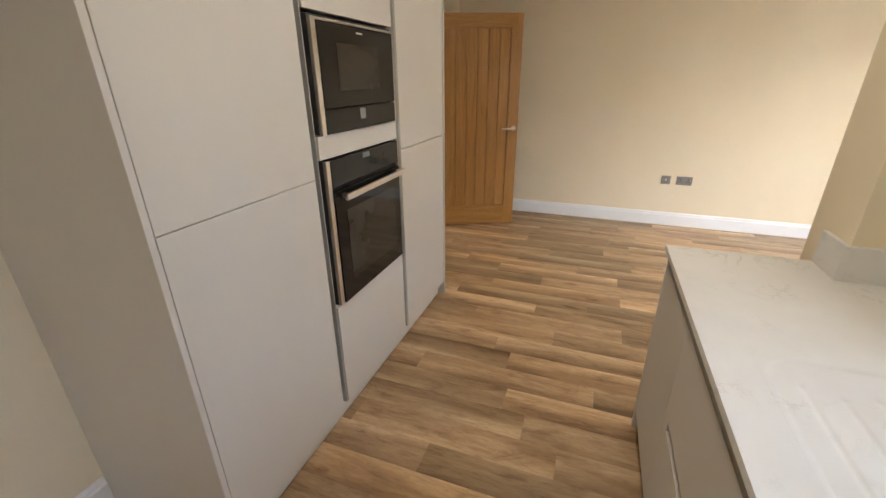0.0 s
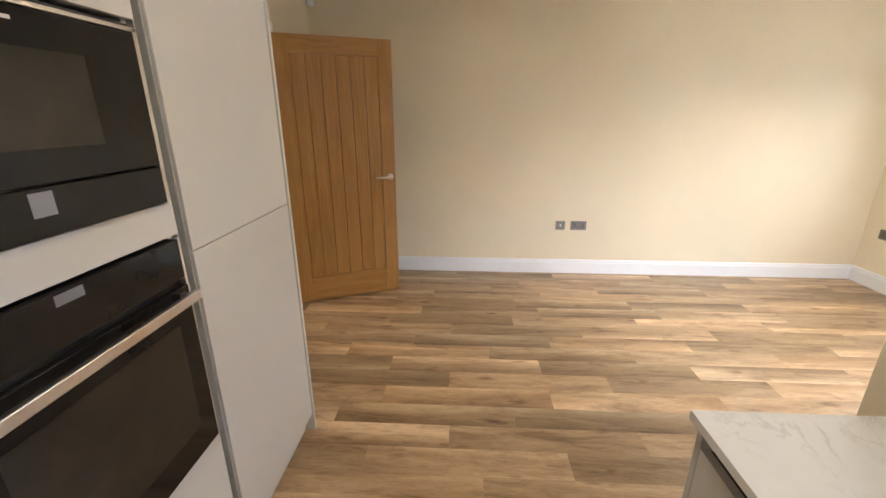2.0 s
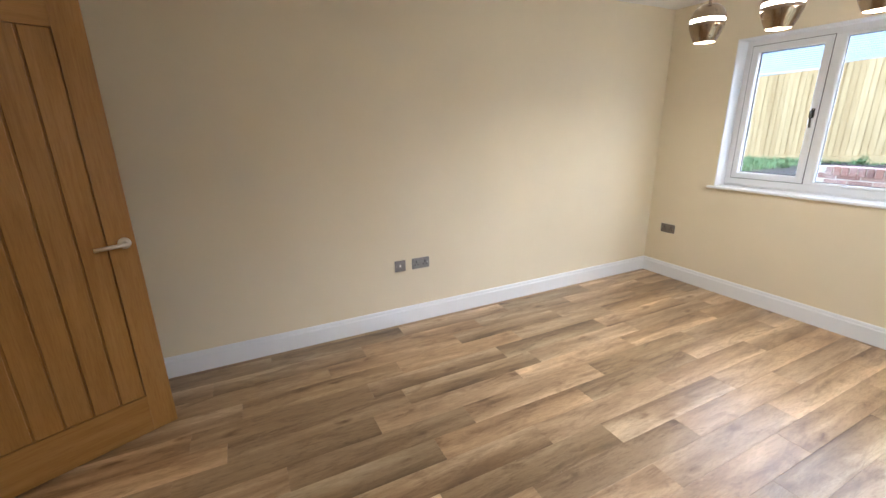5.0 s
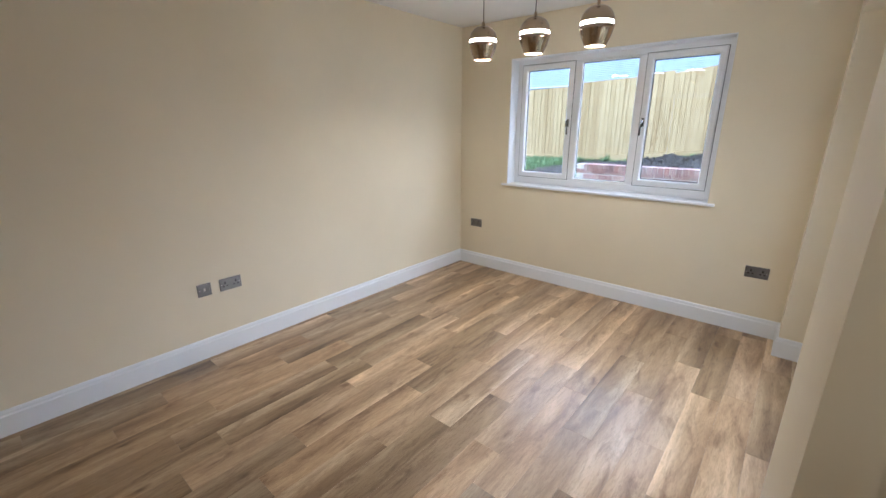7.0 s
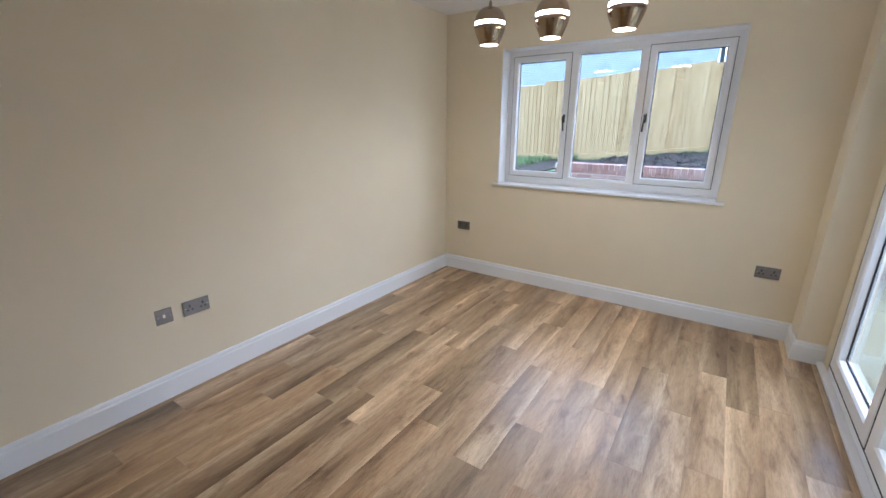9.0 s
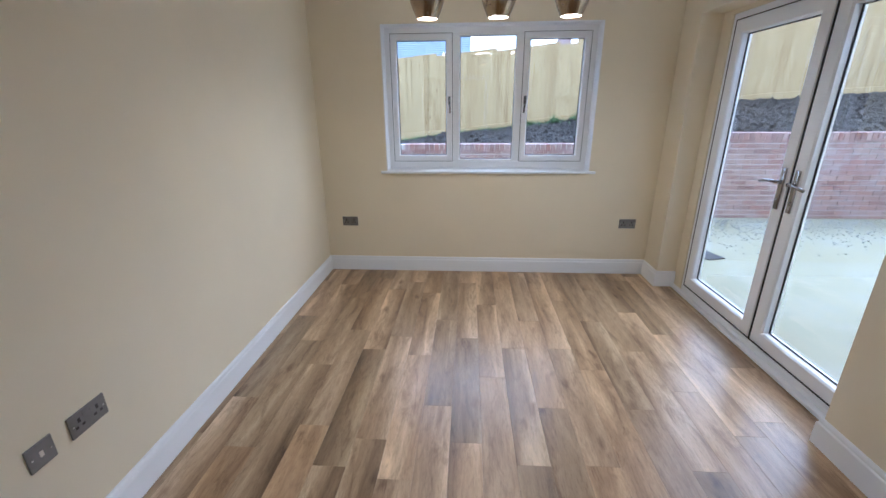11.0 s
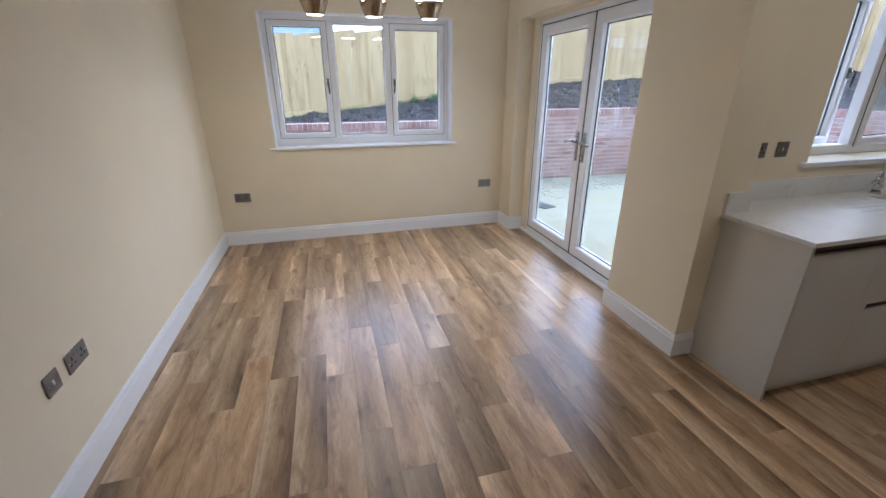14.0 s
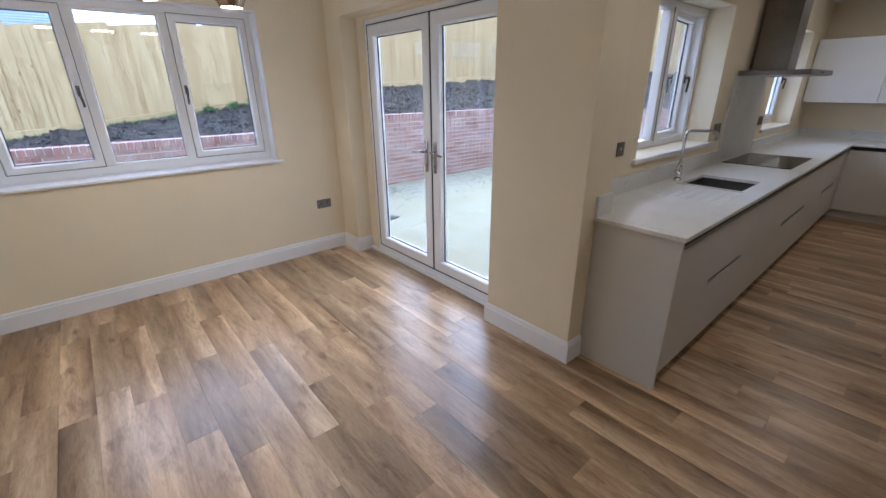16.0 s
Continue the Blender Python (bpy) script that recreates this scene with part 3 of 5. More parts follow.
def garden_leaf(x0, x1, lever_x, lever_dir):
    bm = bmesh.new()
    z0, z1 = 0.092, 2.052
    ring(bm, x0, x1, z0, z1, 0.092, -0.014, 0.055, 0.010)
    leaf = part("door_leaf", bm, UPVC, gd)
    bm = bmesh.new()
    ring(bm, x0 + 0.091, x1 - 0.091, z0 + 0.091, z1 - 0.091, 0.007, 0.0280, 0.0358, 0.001)
    part("gasket", bm, GASKET, leaf)
    # black ring drawn for the seal and the shaded gap round the leaf
    bm = bmesh.new()
    ring(bm, x0 - 0.0042, x1 + 0.0042, z0 - 0.004, z1 + 0.004, 0.0045, -0.0125, 0.02, 0.0005)
    part("weather_seal", bm, GASKET, leaf, "black line for the seal and its shadow gap")
    p = part("pane", one_box(x0 + 0.092, x1 - 0.092, 0.036, 0.040, z0 + 0.092, z1 - 0.092), GLASS, leaf)
    p.visible_shadow = False
    bm = bmesh.new()
    box(bm, lever_x - 0.016, lever_x + 0.016, -0.026, -0.013, 0.93, 1.17, 0.005)
    cyl(bm, (lever_x, -0.02, 1.09), (lever_x, -0.062, 1.09), 0.011, seg=14)
    tube(bm, [(lever_x, -0.060, 1.092), (lever_x + lever_dir * 0.02, -0.068, 1.094), (lever_x + lever_dir * 0.07, -0.066, 1.090), (lever_x + lever_dir * 0.12, -0.062, 1.078)], 0.009, 10)
    cyl(bm, (lever_x, -0.024, 0.985), (lever_x, -0.030, 0.985), 0.011, seg=14)
    part("handle", bm, HANDLE, leaf, "chrome lever handle on a long backplate", True)
    return leaf


garden_leaf(0.060, 0.897, 0.850, -1)
garden_leaf(0.906, 1.743, 0.953, 1)

# ---- doorway and oak door ----
dl = thing("door_lining", "white painted door lining and architrave round an open doorway", "door frame", kind="structure")
bm = bmesh.new()
box(bm, XW - 0.123, XW + 0.003, 3.962, 3.989, 0.0, 2.030)
box(bm, XW - 0.123, XW + 0.003, 3.136, 3.163, 0.0, 2.030)
box(bm, XW - 0.123, XW + 0.003, 3.136, 3.989, 2.031, 2.057)
part("lining", bm, GLOSS, dl)
bm = bmesh.new()
box(bm, XW - 0.095, XW - 0.045, 3.949, 3.9615, 0.0, 2.016)
box(bm, XW - 0.095, XW - 0.045, 3.1635, 3.176, 0.0, 2.016)
box(bm, XW - 0.095, XW - 0.045, 3.176, 3.949, 2.017, 2.0305)
part("door_stop", bm, GLOSS, dl)
for y0, y1 in ((3.975, 4.035), (3.09, 3.15)):
    bm = one_box(XW + 0.0005, XW + 0.018, y0, y1, 0.0, 2.046, 0.004)
    part("architrave", bm, GLOSS, dl)
part("architrave", one_box(XW + 0.0005, XW + 0.018, 3.09, 4.035, 2.0465, 2.106, 0.004), GLOSS, dl)

DOOR_W, DOOR_H, DOOR_T = 0.864, 2.025, 0.040
leaf_angle = math.degrees(math.atan2(4.323 - 3.976, -0.773 + 1.549))
door = thing("door_2", "varnished oak boarded door standing open, with a satin lever handle", "door", m=pose(-1.5625, 3.9645, 0.008, 0, 0, leaf_angle), kind="structure")
ST, SL = 0.108, 0.127
part("stile", one_box(0, SL, 0, DOOR_T, 0, DOOR_H, 0.0008), DOOR_OAK, door)
part("stile", one_box(DOOR_W - ST, DOOR_W, 0, DOOR_T, 0, DOOR_H, 0.0008), DOOR_OAK, door)
part("top_rail", one_box(SL + 0.0001, DOOR_W - ST - 0.0001, 0.0002, DOOR_T - 0.0002, DOOR_H - 0.122, DOOR_H, 0.0006), RAIL_OAK, door)
part("bottom_rail", one_box(SL + 0.0001, DOOR_W - ST - 0.0001, 0.0002, DOOR_T - 0.0002, 0, 0.205, 0.0008), RAIL_OAK, door)
inner_w = DOOR_W - ST - SL
bw = inner_w / 6
for k in range(6):
    a = SL + k * bw
    part("board", one_box(a + 0.0042, a + bw - 0.0042, 0.007, DOOR_T - 0.007, 0.206, DOOR_H - 0.123, 0.0035), DOOR_OAK, door)
part("panel_core", one_box(SL, DOOR_W - ST, 0.0175, DOOR_T - 0.0175, 0.2055, DOOR_H - 0.1225), DOOR_OAK, door)
for s in (-1, 1):
    y = -0.0005 if s < 0 else DOOR_T + 0.0005
    bm = bmesh.new()
    cyl(bm, (DOOR_W - 0.045, y, 1.006), (DOOR_W - 0.045, y + s * 0.009, 1.006), 0.026, seg=28)
    cyl(bm, (DOOR_W - 0.045, y + s * 0.008, 1.006), (DOOR_W - 0.045, y + s * 0.048, 1.006), 0.009, seg=14)
    tube(bm, [(DOOR_W - 0.040, y + s * 0.048, 1.006), (DOOR_W - 0.065, y + s * 0.050, 1.006), (DOOR_W - 0.11, y + s * 0.047, 1.005), (DOOR_W - 0.168, y + s * 0.045, 1.003)], 0.0095, 12)
    part("handle", bm, SATIN, door, "satin nickel lever on a round rose", True)
for z in (0.22, 1.02, 1.80):
    bm = bmesh.new()
    cyl(bm, (-0.004, -0.006, z - 0.05), (-0.004, -0.006, z + 0.05), 0.0065, seg=10)
    box(bm, -0.033, -0.002, -0.0035, -0.001, z - 0.05, z + 0.05)
    part("hinge", bm, STEEL, door, "brushed steel butt hinge")

# ---- sockets ----
def socket_plate(name, label, w, h, m, outlets, spur=False):
    """A metal wiring plate in the local xz plane, facing -y."""
    s = thing(name, label, "socket", "pewter sockets", m)
    bm = one_box(-w / 2, w / 2, -0.007, 0.0, -h / 2, h / 2, 0.0025)
    part("faceplate", bm, PEWTER, s)
    for x in outlets:
        bm = bmesh.new()
        box(bm, x - 0.005, x + 0.005, -0.0078, -0.006, 0.004, 0.021)
        box(bm, x - 0.018, x - 0.007, -0.0078, -0.006, -0.015, -0.006)
        box(bm, x + 0.007, x + 0.018, -0.0078, -0.006, -0.015, -0.006)
        part("outlet", bm, SOCKETBLACK, s)
    rockers = [x - math.copysign(0.022, x) for x in outlets] if not spur else [0.0]
    for x in rockers:
        bm = one_box(x - 0.006, x + 0.006, -0.0095, -0.0065, 0.012 if not spur else -0.008, 0.030 if not spur else 0.012, 0.001)
        part("switch", bm, SATIN if spur else PEWTER, s)
    for x in (-w / 2 + 0.013, w / 2 - 0.013):
        bm = bmesh.new()
        cyl(bm, (x, -0.0066, 0), (x, -0.0082, 0), 0.0032, seg=10)
        part("screw", bm, STEEL, s)
    return s


SINGLE, DOUBLE = "pewter fused spur plate on the cream wall", "pewter double socket on the cream wall"
socket_plate("fused_spur", SINGLE, 0.086, 0.086, pose(0.726, YN - 0.001, 0.486), [], True)
socket_plate("double_socket", DOUBLE, 0.146, 0.086, pose(0.897, YN - 0.001, 0.486), [-0.036, 0.036])
socket_plate("double_socket", DOUBLE, 0.146, 0.086, pose(XE - 0.001, 4.590, 0.490, 0, 0, -90), [-0.036, 0.036])
socket_plate("double_socket", DOUBLE, 0.146, 0.086, pose(XE - 0.001, 2.022, 0.487, 0, 0, -90), [-0.036, 0.036])
socket_plate("double_socket", "pewter double socket above the worktop", 0.146, 0.086, pose(KX - 0.001, 1.36, 1.185, 0, 0, -90), [-0.036, 0.036])
socket_plate("fused_spur", "pewter fused spur plate above the worktop", 0.086, 0.086, pose(KX - 0.001, 1.165, 1.185, 0, 0, -90), [], True)
socket_plate("double_socket", "pewter double socket between hob and window", 0.146, 0.086, pose(KX - 0.001, -1.79, 1.20, 0, 0, -90), [-0.036, 0.036])
socket_plate("double_socket", "pewter double socket beside the sink window", 0.146, 0.086, pose(KX - 0.001, -0.52, 1.20, 0, 0, -90), [-0.036, 0.036])

# ---- alarm sensor ----
pir = thing("alarm_sensor", "small white alarm sensor with a blue light in the wall corner", "alarm sensor", m=pose(-1.538, 4.793, 2.365, 0, 0, 45))
bm = bmesh.new()
box(bm, -0.029, 0.029, -0.040, 0.012, 0.0, 0.105, 0.010)
part("housing", bm, GLOSS, pir)
part("lens", one_box(-0.022, 0.022, -0.044, -0.039, 0.010, 0.055, 0.002), UPVC, pir)
part("led", one_box(-0.007, 0.007, -0.0425, -0.0395, 0.068, 0.074), LED, pir, "lit blue indicator")

# ---- pendants ----
def pendant(y, z):
    p = thing("pendant_lamp", "lit brushed bronze globe pendant with a glowing band", "pendant lamp", "pendants over the dining space", pose(2.325, y, z))
    bm = bmesh.new()
    low = [(0.056, 0.0), (0.062, 0.012), (0.078, 0.045), (0.091, 0.080), (0.0945, 0.105), (0.0925, 0.106), (0.089, 0.080), (0.076, 0.045), (0.060, 0.012), (0.054, 0.001), (0.056, 0.0)]
    lathe(bm, low, 40)
    part("lower_shade", bm, BRONZE, p, "", True)
    bm = bmesh.new()
    up = [(0.0945, 0.124), (0.0915, 0.143), (0.083, 0.166), (0.067, 0.188), (0.044, 0.203), (0.016, 0.210), (0.0001, 0.211)]
    lathe(bm, up, 40)
    lathe(bm, [(0.0935, 0.1241), (0.0001, 0.1242)], 40)
    part("upper_shade", bm, BRONZE, p, "", True)
    bm = bmesh.new()
    lathe(bm, [(0.084, 0.104), (0.0885, 0.107), (0.0895, 0.115), (0.0885, 0.122), (0.084, 0.1239)], 40)
    part("light_band", bm, LAMP, p, "glowing frosted band", True)
    bm = bmesh.new()
    lathe(bm, [(0.0001, 0.016), (0.058, 0.016)], 32)
    part("diffuser", bm, LAMP, p, "glowing frosted diffuser")
    bm = bmesh.new()
    cyl(bm, (0, 0, 0.208), (0, 0, 0.236), 0.009, seg=14)
    part("cap", bm, BRONZE, p)
    bm = bmesh.new()
    cyl(bm, (0, 0, 0.234), (0, 0, HIGH - z - 0.024), 0.0028, seg=8)
    part("cord", bm, GASKET, p, "thin black cord")
    bm = bmesh.new()
    lathe(bm, [(0.0001, HIGH - z - 0.026), (0.05, HIGH - z - 0.025), (0.052, HIGH - z - 0.02), (0.052, HIGH - z - 0.0005)], 28)
    part("ceiling_rose", bm, BRONZE, p)
    d = bpy.data.lights.new("pendant_light", "AREA")
    d.shape, d.size, d.energy, d.color = "DISK", 0.108, PENDANT_W, (1.0, 0.85, 0.66)
    lamp = new("pendant_light", d)
    lamp.matrix_world = pose(2.325, y, z + 0.012)
    return p


for y in (3.712, 3.325, 2.937):
    pendant(y, 1.966)

# ---- recessed downlights, assumed and out of view ----
def downlight(x, y, watts):
    d = thing("downlight", "assumed recessed ceiling downlight, unseen, added for warm light", "downlight", "recessed ceiling downlights", pose(x, y, HIGH))
    bm = bmesh.new()
    lathe(bm, [(0.032, -0.0015), (0.034, -0.006), (0.043, -0.005), (0.045, -0.0005)], 28)
    part("trim_ring", bm, GLOSS, d, "", True)
    bm = bmesh.new()
    lathe(bm, [(0.0001, -0.0008), (0.033, -0.0008)], 24)
    part("lens", bm, LAMP, d, "glowing lens")
    e = bpy.data.lights.new("downlight_beam", "AREA")
    e.shape, e.size, e.energy, e.color = "DISK", 0.06, watts, (1.0, 0.80, 0.56)
    new("downlight_beam", e).matrix_world = pose(x, y, HIGH - 0.004)


# unseen fittings added for the kitchen's warm light; spots and watts tuned to brightness
for y, f in ((2.2, 0.45), (0.95, 0.9), (-1.3, 0.8), (-2.6, 0.75)):
    downlight(-0.05, y, DOWN_W * f)
# unseen lamp added to light the utility room
downlight(-2.4, 3.75, DOWN_W * 1.5)

# ---- tall kitchen units ----
TX = -0.932
TALL_TOP = 2.22


def tall_door(parent, name, y0, y1, z0, z1):
    return part(name, one_box(TX - 0.019, TX, y0, y1, z0, z1, 0.0015), CABINET, parent)


def tall_unit(label, y0, y1, split):
    u = thing("tall_cabinet", label, "cabinet", "tall kitchen cabinets", pose(0, 0, 0))
    part("body", one_box(XW + 0.002, TX - 0.022, y0, y1, 0.102, TALL_TOP), CABINET, u)
    for name, a, b in split:
        tall_door(u, name, y0 + 0.004, y1 - 0.0015, a, b)
    return u


tall_unit("tall matt cashmere larder cabinet with two plain doors, closed", 0.619, 1.232, [("lower_door", 0.104, 1.1515), ("upper_door", 1.1548, TALL_TOP)])
tall_unit("tall matt cashmere cabinet with two plain doors, closed", 1.937, 2.560, [("lower_door", 0.104, 1.1515), ("upper_door", 1.1548, TALL_TOP)])
hs = thing("oven_housing", "tall matt cashmere oven housing with a drawer below", "cabinet", "tall kitchen cabinets")
bm = bmesh.new()
box(bm, XW + 0.002, TX - 0.022, 1.268, 1.285, 0.102, TALL_TOP)
box(bm, XW + 0.002, TX - 0.022, 1.886, 1.902, 0.102, TALL_TOP)
box(bm, XW + 0.002, XW + 0.02, 1.285, 1.886, 0.102, TALL_TOP)
box(bm, XW + 0.02, TX - 0.022, 1.285, 1.886, 0.102, 0.59)
box(bm, XW + 0.02, TX - 0.022, 1.285, 1.886, 1.222, 1.29)
box(bm, XW + 0.02, TX - 0.022, 1.285, 1.886, 1.71, TALL_TOP)
part("body", bm, CABINET, hs)
tall_door(hs, "drawer", 1.2715, 1.8995, 0.104, 0.598)
tall_door(hs, "filler_strip", 1.2715, 1.8995, 1.2155, 1.299)
tall_door(hs, "upper_door", 1.2715, 1.8995, 1.702, TALL_TOP)
for y0, y1 in ((1.233, 1.267), (1.903, 1.936)):
    u = thing("handle_rail", "vertical grey metal handle channel between tall cabinets", "handle rail", "vertical handle channels")
    bm = bmesh.new()
    box(bm, TX - 0.050, TX - 0.045, y0, y1, 0.102, TALL_TOP)
    box(bm, TX - 0.045, TX - 0.006, y0, y0 + 0.004, 0.102, TALL_TOP, 0.001)
    box(bm, TX - 0.045, TX - 0.006, y1 - 0.004, y1, 0.102, TALL_TOP, 0.001)
    part("channel", bm, RAIL, u)
for y0 in (0.599, 2.562):
    softened(tagged(part("end_panel", one_box(XW + 0.001, TX + 0.006, y0, y0 + 0.018, 0.0 if y0 < 1 else 0.0, TALL_TOP), CABINET), "full-height matt cashmere end panel beside the tall cabinets", "end panel", "tall end panels"), 0.0015)
tagged(part("plinth", one_box(TX - 0.060, TX - 0.045, 0.618, 2.561, 0.0, 0.100, 0.001), CABINET), "matt cashmere plinth under the tall cabinets", "plinth")
tagged(part("cornice_filler", one_box(XW + 0.002, TX - 0.03, 0.60, 2.578, TALL_TOP + 0.001, HIGH), CABINET), "matt cashmere filler above the tall cabinets", "filler panel")

# built-in oven
ov = thing("built_in_oven", "black glass and steel built-in oven, closed", "oven")
part("casing", one_box(TX - 0.50, TX - 0.004, 1.290, 1.882, 0.604, 1.205), GASKET, ov)
bm = one_box(TX - 0.003, TX + 0.012, 1.312, 1.876, 1.106, 1.208, 0.002)
cp = part("control_panel", bm, OVENGLASS, ov)
part("display", one_box(TX + 0.0122, TX + 0.0135, 1.545, 1.603, 1.181, 1.202, 0.0004), DISPLAY, cp, "grey oven display")
for y in (1.41, 1.738):
    bm = bmesh.new()
    cyl(bm, (TX + 0.011, y, 1.165), (TX + 0.0135, y, 1.165), 0.012, 0.011, 20)
    part("knob", bm, OVENGLASS, cp, "black control knob")
for y0, y1 in ((1.287, 1.3115), (1.8765, 1.886)):
    part("side_trim", one_box(TX - 0.004, TX + 0.011, y0, y1, 0.606, 1.209, 0.0015), STEEL, ov, "brushed steel side trim")
od = part("oven_door", one_box(TX - 0.002, TX + 0.016, 1.3125, 1.8755, 0.607, 1.088, 0.003), OVENGLASS, ov)
part("door_window", one_box(TX + 0.0162, TX + 0.0172, 1.385, 1.815, 0.690, 1.000, 0.0004), OVENWINDOW, od)
bm = bmesh.new()
box(bm, TX + 0.040, TX + 0.054, 1.345, 1.870, 1.052, 1.078, 0.003)
box(bm, TX + 0.014, TX + 0.041, 1.362, 1.378, 1.056, 1.074, 0.001)
box(bm, TX + 0.014, TX + 0.041, 1.838, 1.854, 1.056, 1.074, 0.001)
part("handle", bm, STEEL, od, "brushed steel bar handle")

# built-in microwave
mw = thing("built_in_microwave", "black glass built-in microwave with steel trim", "microwave")
part("casing", one_box(TX - 0.42, TX - 0.004, 1.292, 1.880, 1.303, 1.690), GASKET, mw)
md_ = part("microwave_door", one_box(TX - 0.003, TX + 0.013, 1.318, 1.870, 1.392, 1.672, 0.002), OVENGLASS, mw)
part("door_window", one_box(TX + 0.0132, TX + 0.0142, 1.424, 1.731, 1.450, 1.610, 0.0004), OVENWINDOW, md_)
part("maker_mark", one_box(TX + 0.0132, TX + 0.0138, 1.568, 1.612, 1.648, 1.654), WHITEMARK, md_)
cp = part("control_panel", one_box(TX - 0.003, TX + 0.012, 1.318, 1.870, 1.303, 1.388, 0.002), OVENGLASS, mw)
part("display", one_box(TX + 0.0122, TX + 0.0132, 1.555, 1.598, 1.339, 1.381, 0.0004), DISPLAY, cp, "grey microwave display")
for y0, y1 in ((1.291, 1.317), (1.871, 1.882)):
    part("side_trim", one_box(TX - 0.004, TX + 0.011, y0, y1, 1.302, 1.682, 0.0015), STEEL, mw, "brushed steel side trim")
part("top_trim", one_box(TX - 0.004, TX + 0.011, 1.2915, 1.8815, 1.6735, 1.682, 0.001), STEEL, mw, "brushed steel top trim")

# ---- base units along the window wall ----
FX = 0.318
TOP = 0.890


def base_unit(y0, y1, label, slot=False):
    u = thing("base_cabinet", label, "cabinet", "base cabinets under the windows")
    part("body", one_box(FX + 0.021, KX - 0.02, y0, y1, 0.102, 0.80), CABINET, u)
    a, b = y0 - 0.0004, y1 + 0.0004
    if slot:
        c = (a + b) / 2
        s0, s1 = c - 0.30 * (b - a) / 0.7, c + 0.30 * (b - a) / 0.7
        part("upper_drawer", one_box(FX, FX + 0.019, a, b, 0.5015, 0.818), CABINET, u)
        bm = bmesh.new()
        upright(bm, "y", a, b, 0.104, 0.501, FX, FX + 0.019, [(s0, s1, 0.468, 0.502)])
        part("lower_drawer", bm, CABINET, u)
        # near-black backing puts the slot's inner shade into the colour; recess is shallow
        part("handle_slot", one_box(FX + 0.014, FX + 0.0185, s0 + 0.001, s1 - 0.001, 0.469, 0.502), DARKRAIL, u, "finger slot backing, near black for the shade inside")
    else:
        part("front_door", one_box(FX, FX + 0.019, a, b, 0.104, 0.818), CABINET, u)
    return u


def run_label(slot):
    return "matt cashmere drawer unit with a dark finger slot" if slot else "matt cashmere base cabinet with a plain door"


for y0, y1, slot in ((1.215, 1.664, False), (0.515, 1.213, True), (-0.385, 0.513, False), (-1.385, -0.387, True), (-1.985, -1.387, False), (-2.785, -1.987, True), (-3.16, -2.787, False)):
    base_unit(y0, y1, run_label(slot), slot)
softened(tagged(part("end_panel", one_box(FX - 0.001, PIER_X - 0.002, 1.666, 1.684, 0.0, 0.868), CABINET), "matt cashmere end panel of the base cabinets", "end panel"), 0.0015)
tagged(part("plinth", one_box(FX + 0.055, FX + 0.070, -3.16, 1.665, 0.0, 0.100), CABINET), "matt cashmere plinth under the base cabinets", "plinth")
bm = bmesh.new()
box(bm, FX + 0.022, FX + 0.050, -3.16, 1.665, 0.806, 0.812)
box(bm, FX + 0.044, FX + 0.050, -3.16, 1.665, 0.812, 0.8675)
tagged(part("handle_rail", bm, CHANNEL), "dark horizontal handle channel below the worktop", "handle rail")

# far run along the end wall
SY = -3.165
for x0, x1 in ((-0.30, 0.317), (-0.92, -0.302), (-1.54, -0.922)):
    u = thing("base_cabinet", "matt cashmere base cabinet with a plain door on the end wall", "cabinet", "base cabinets on the end wall")
    part("body", one_box(x0, x1, KS + 0.02, SY - 0.021, 0.102, 0.80), CABINET, u)
    part("front_door", one_box(x0 + 0.0015, x1 - 0.0015, SY - 0.019, SY, 0.104, 0.822, 0.0015), CABINET, u)
tagged(part("plinth", one_box(-1.54, FX + 0.054, SY - 0.070, SY - 0.055, 0.0, 0.100), CABINET), "matt cashmere plinth on the end wall", "plinth")
tagged(part("handle_rail", one_box(-1.54, FX + 0.003, SY - 0.034, SY - 0.028, 0.8235, 0.8675), DARKRAIL), "dark handle channel below the end worktop", "handle rail")
for x0, x1 in ((0.26, 0.945), (-0.34, 0.258), (-0.94, -0.342), (-1.54, -0.942)):
    u = thing("wall_cabinet", "white wall cabinet with a plain door, closed", "cabinet", "wall cabinets on the end wall")
    part("body", one_box(x0, x1, KS + 0.001, KS + 0.31, 1.34, 2.06), CABINET, u)
    part("front_door", one_box(x0 + 0.0015, x1 - 0.0015, KS + 0.312, KS + 0.331, 1.34, 2.06, 0.0015), GLOSS, u)

# worktop with sink cut-out and drainer
SINKBOX = (0.430, 0.815, 0.010, 0.450)
DRAIN = (0.405, 0.850, 0.470, 1.030)
wt = thing("worktop", "white veined quartz worktop with a grooved drainer beside the sink", "worktop")
bm = bmesh.new()
xs = sorted({-1.54, 0.303, PIER_X - 0.001, KX - 0.001, SINKBOX[0], SINKBOX[1], DRAIN[0], DRAIN[1]})
ys = sorted({KS + 0.001, SY + 0.015, SINKBOX[2], SINKBOX[3], DRAIN[2], DRAIN[3], PIER_S - 0.001, 1.700})


def in_worktop(x, y):
    if x < 0.303:
        return y < SY + 0.015
    if x > PIER_X - 0.001 and y > PIER_S - 0.001:
        return False
    if SINKBOX[0] < x < SINKBOX[1] and SINKBOX[2] < y < SINKBOX[3]:
        return False
    return not (DRAIN[0] < x < DRAIN[1] and DRAIN[2] < y < DRAIN[3])


cells(bm, xs, ys, TOP - 0.022, TOP, in_worktop)
softened(part("slab", bm, QUARTZ, wt), 0.0005, 1)


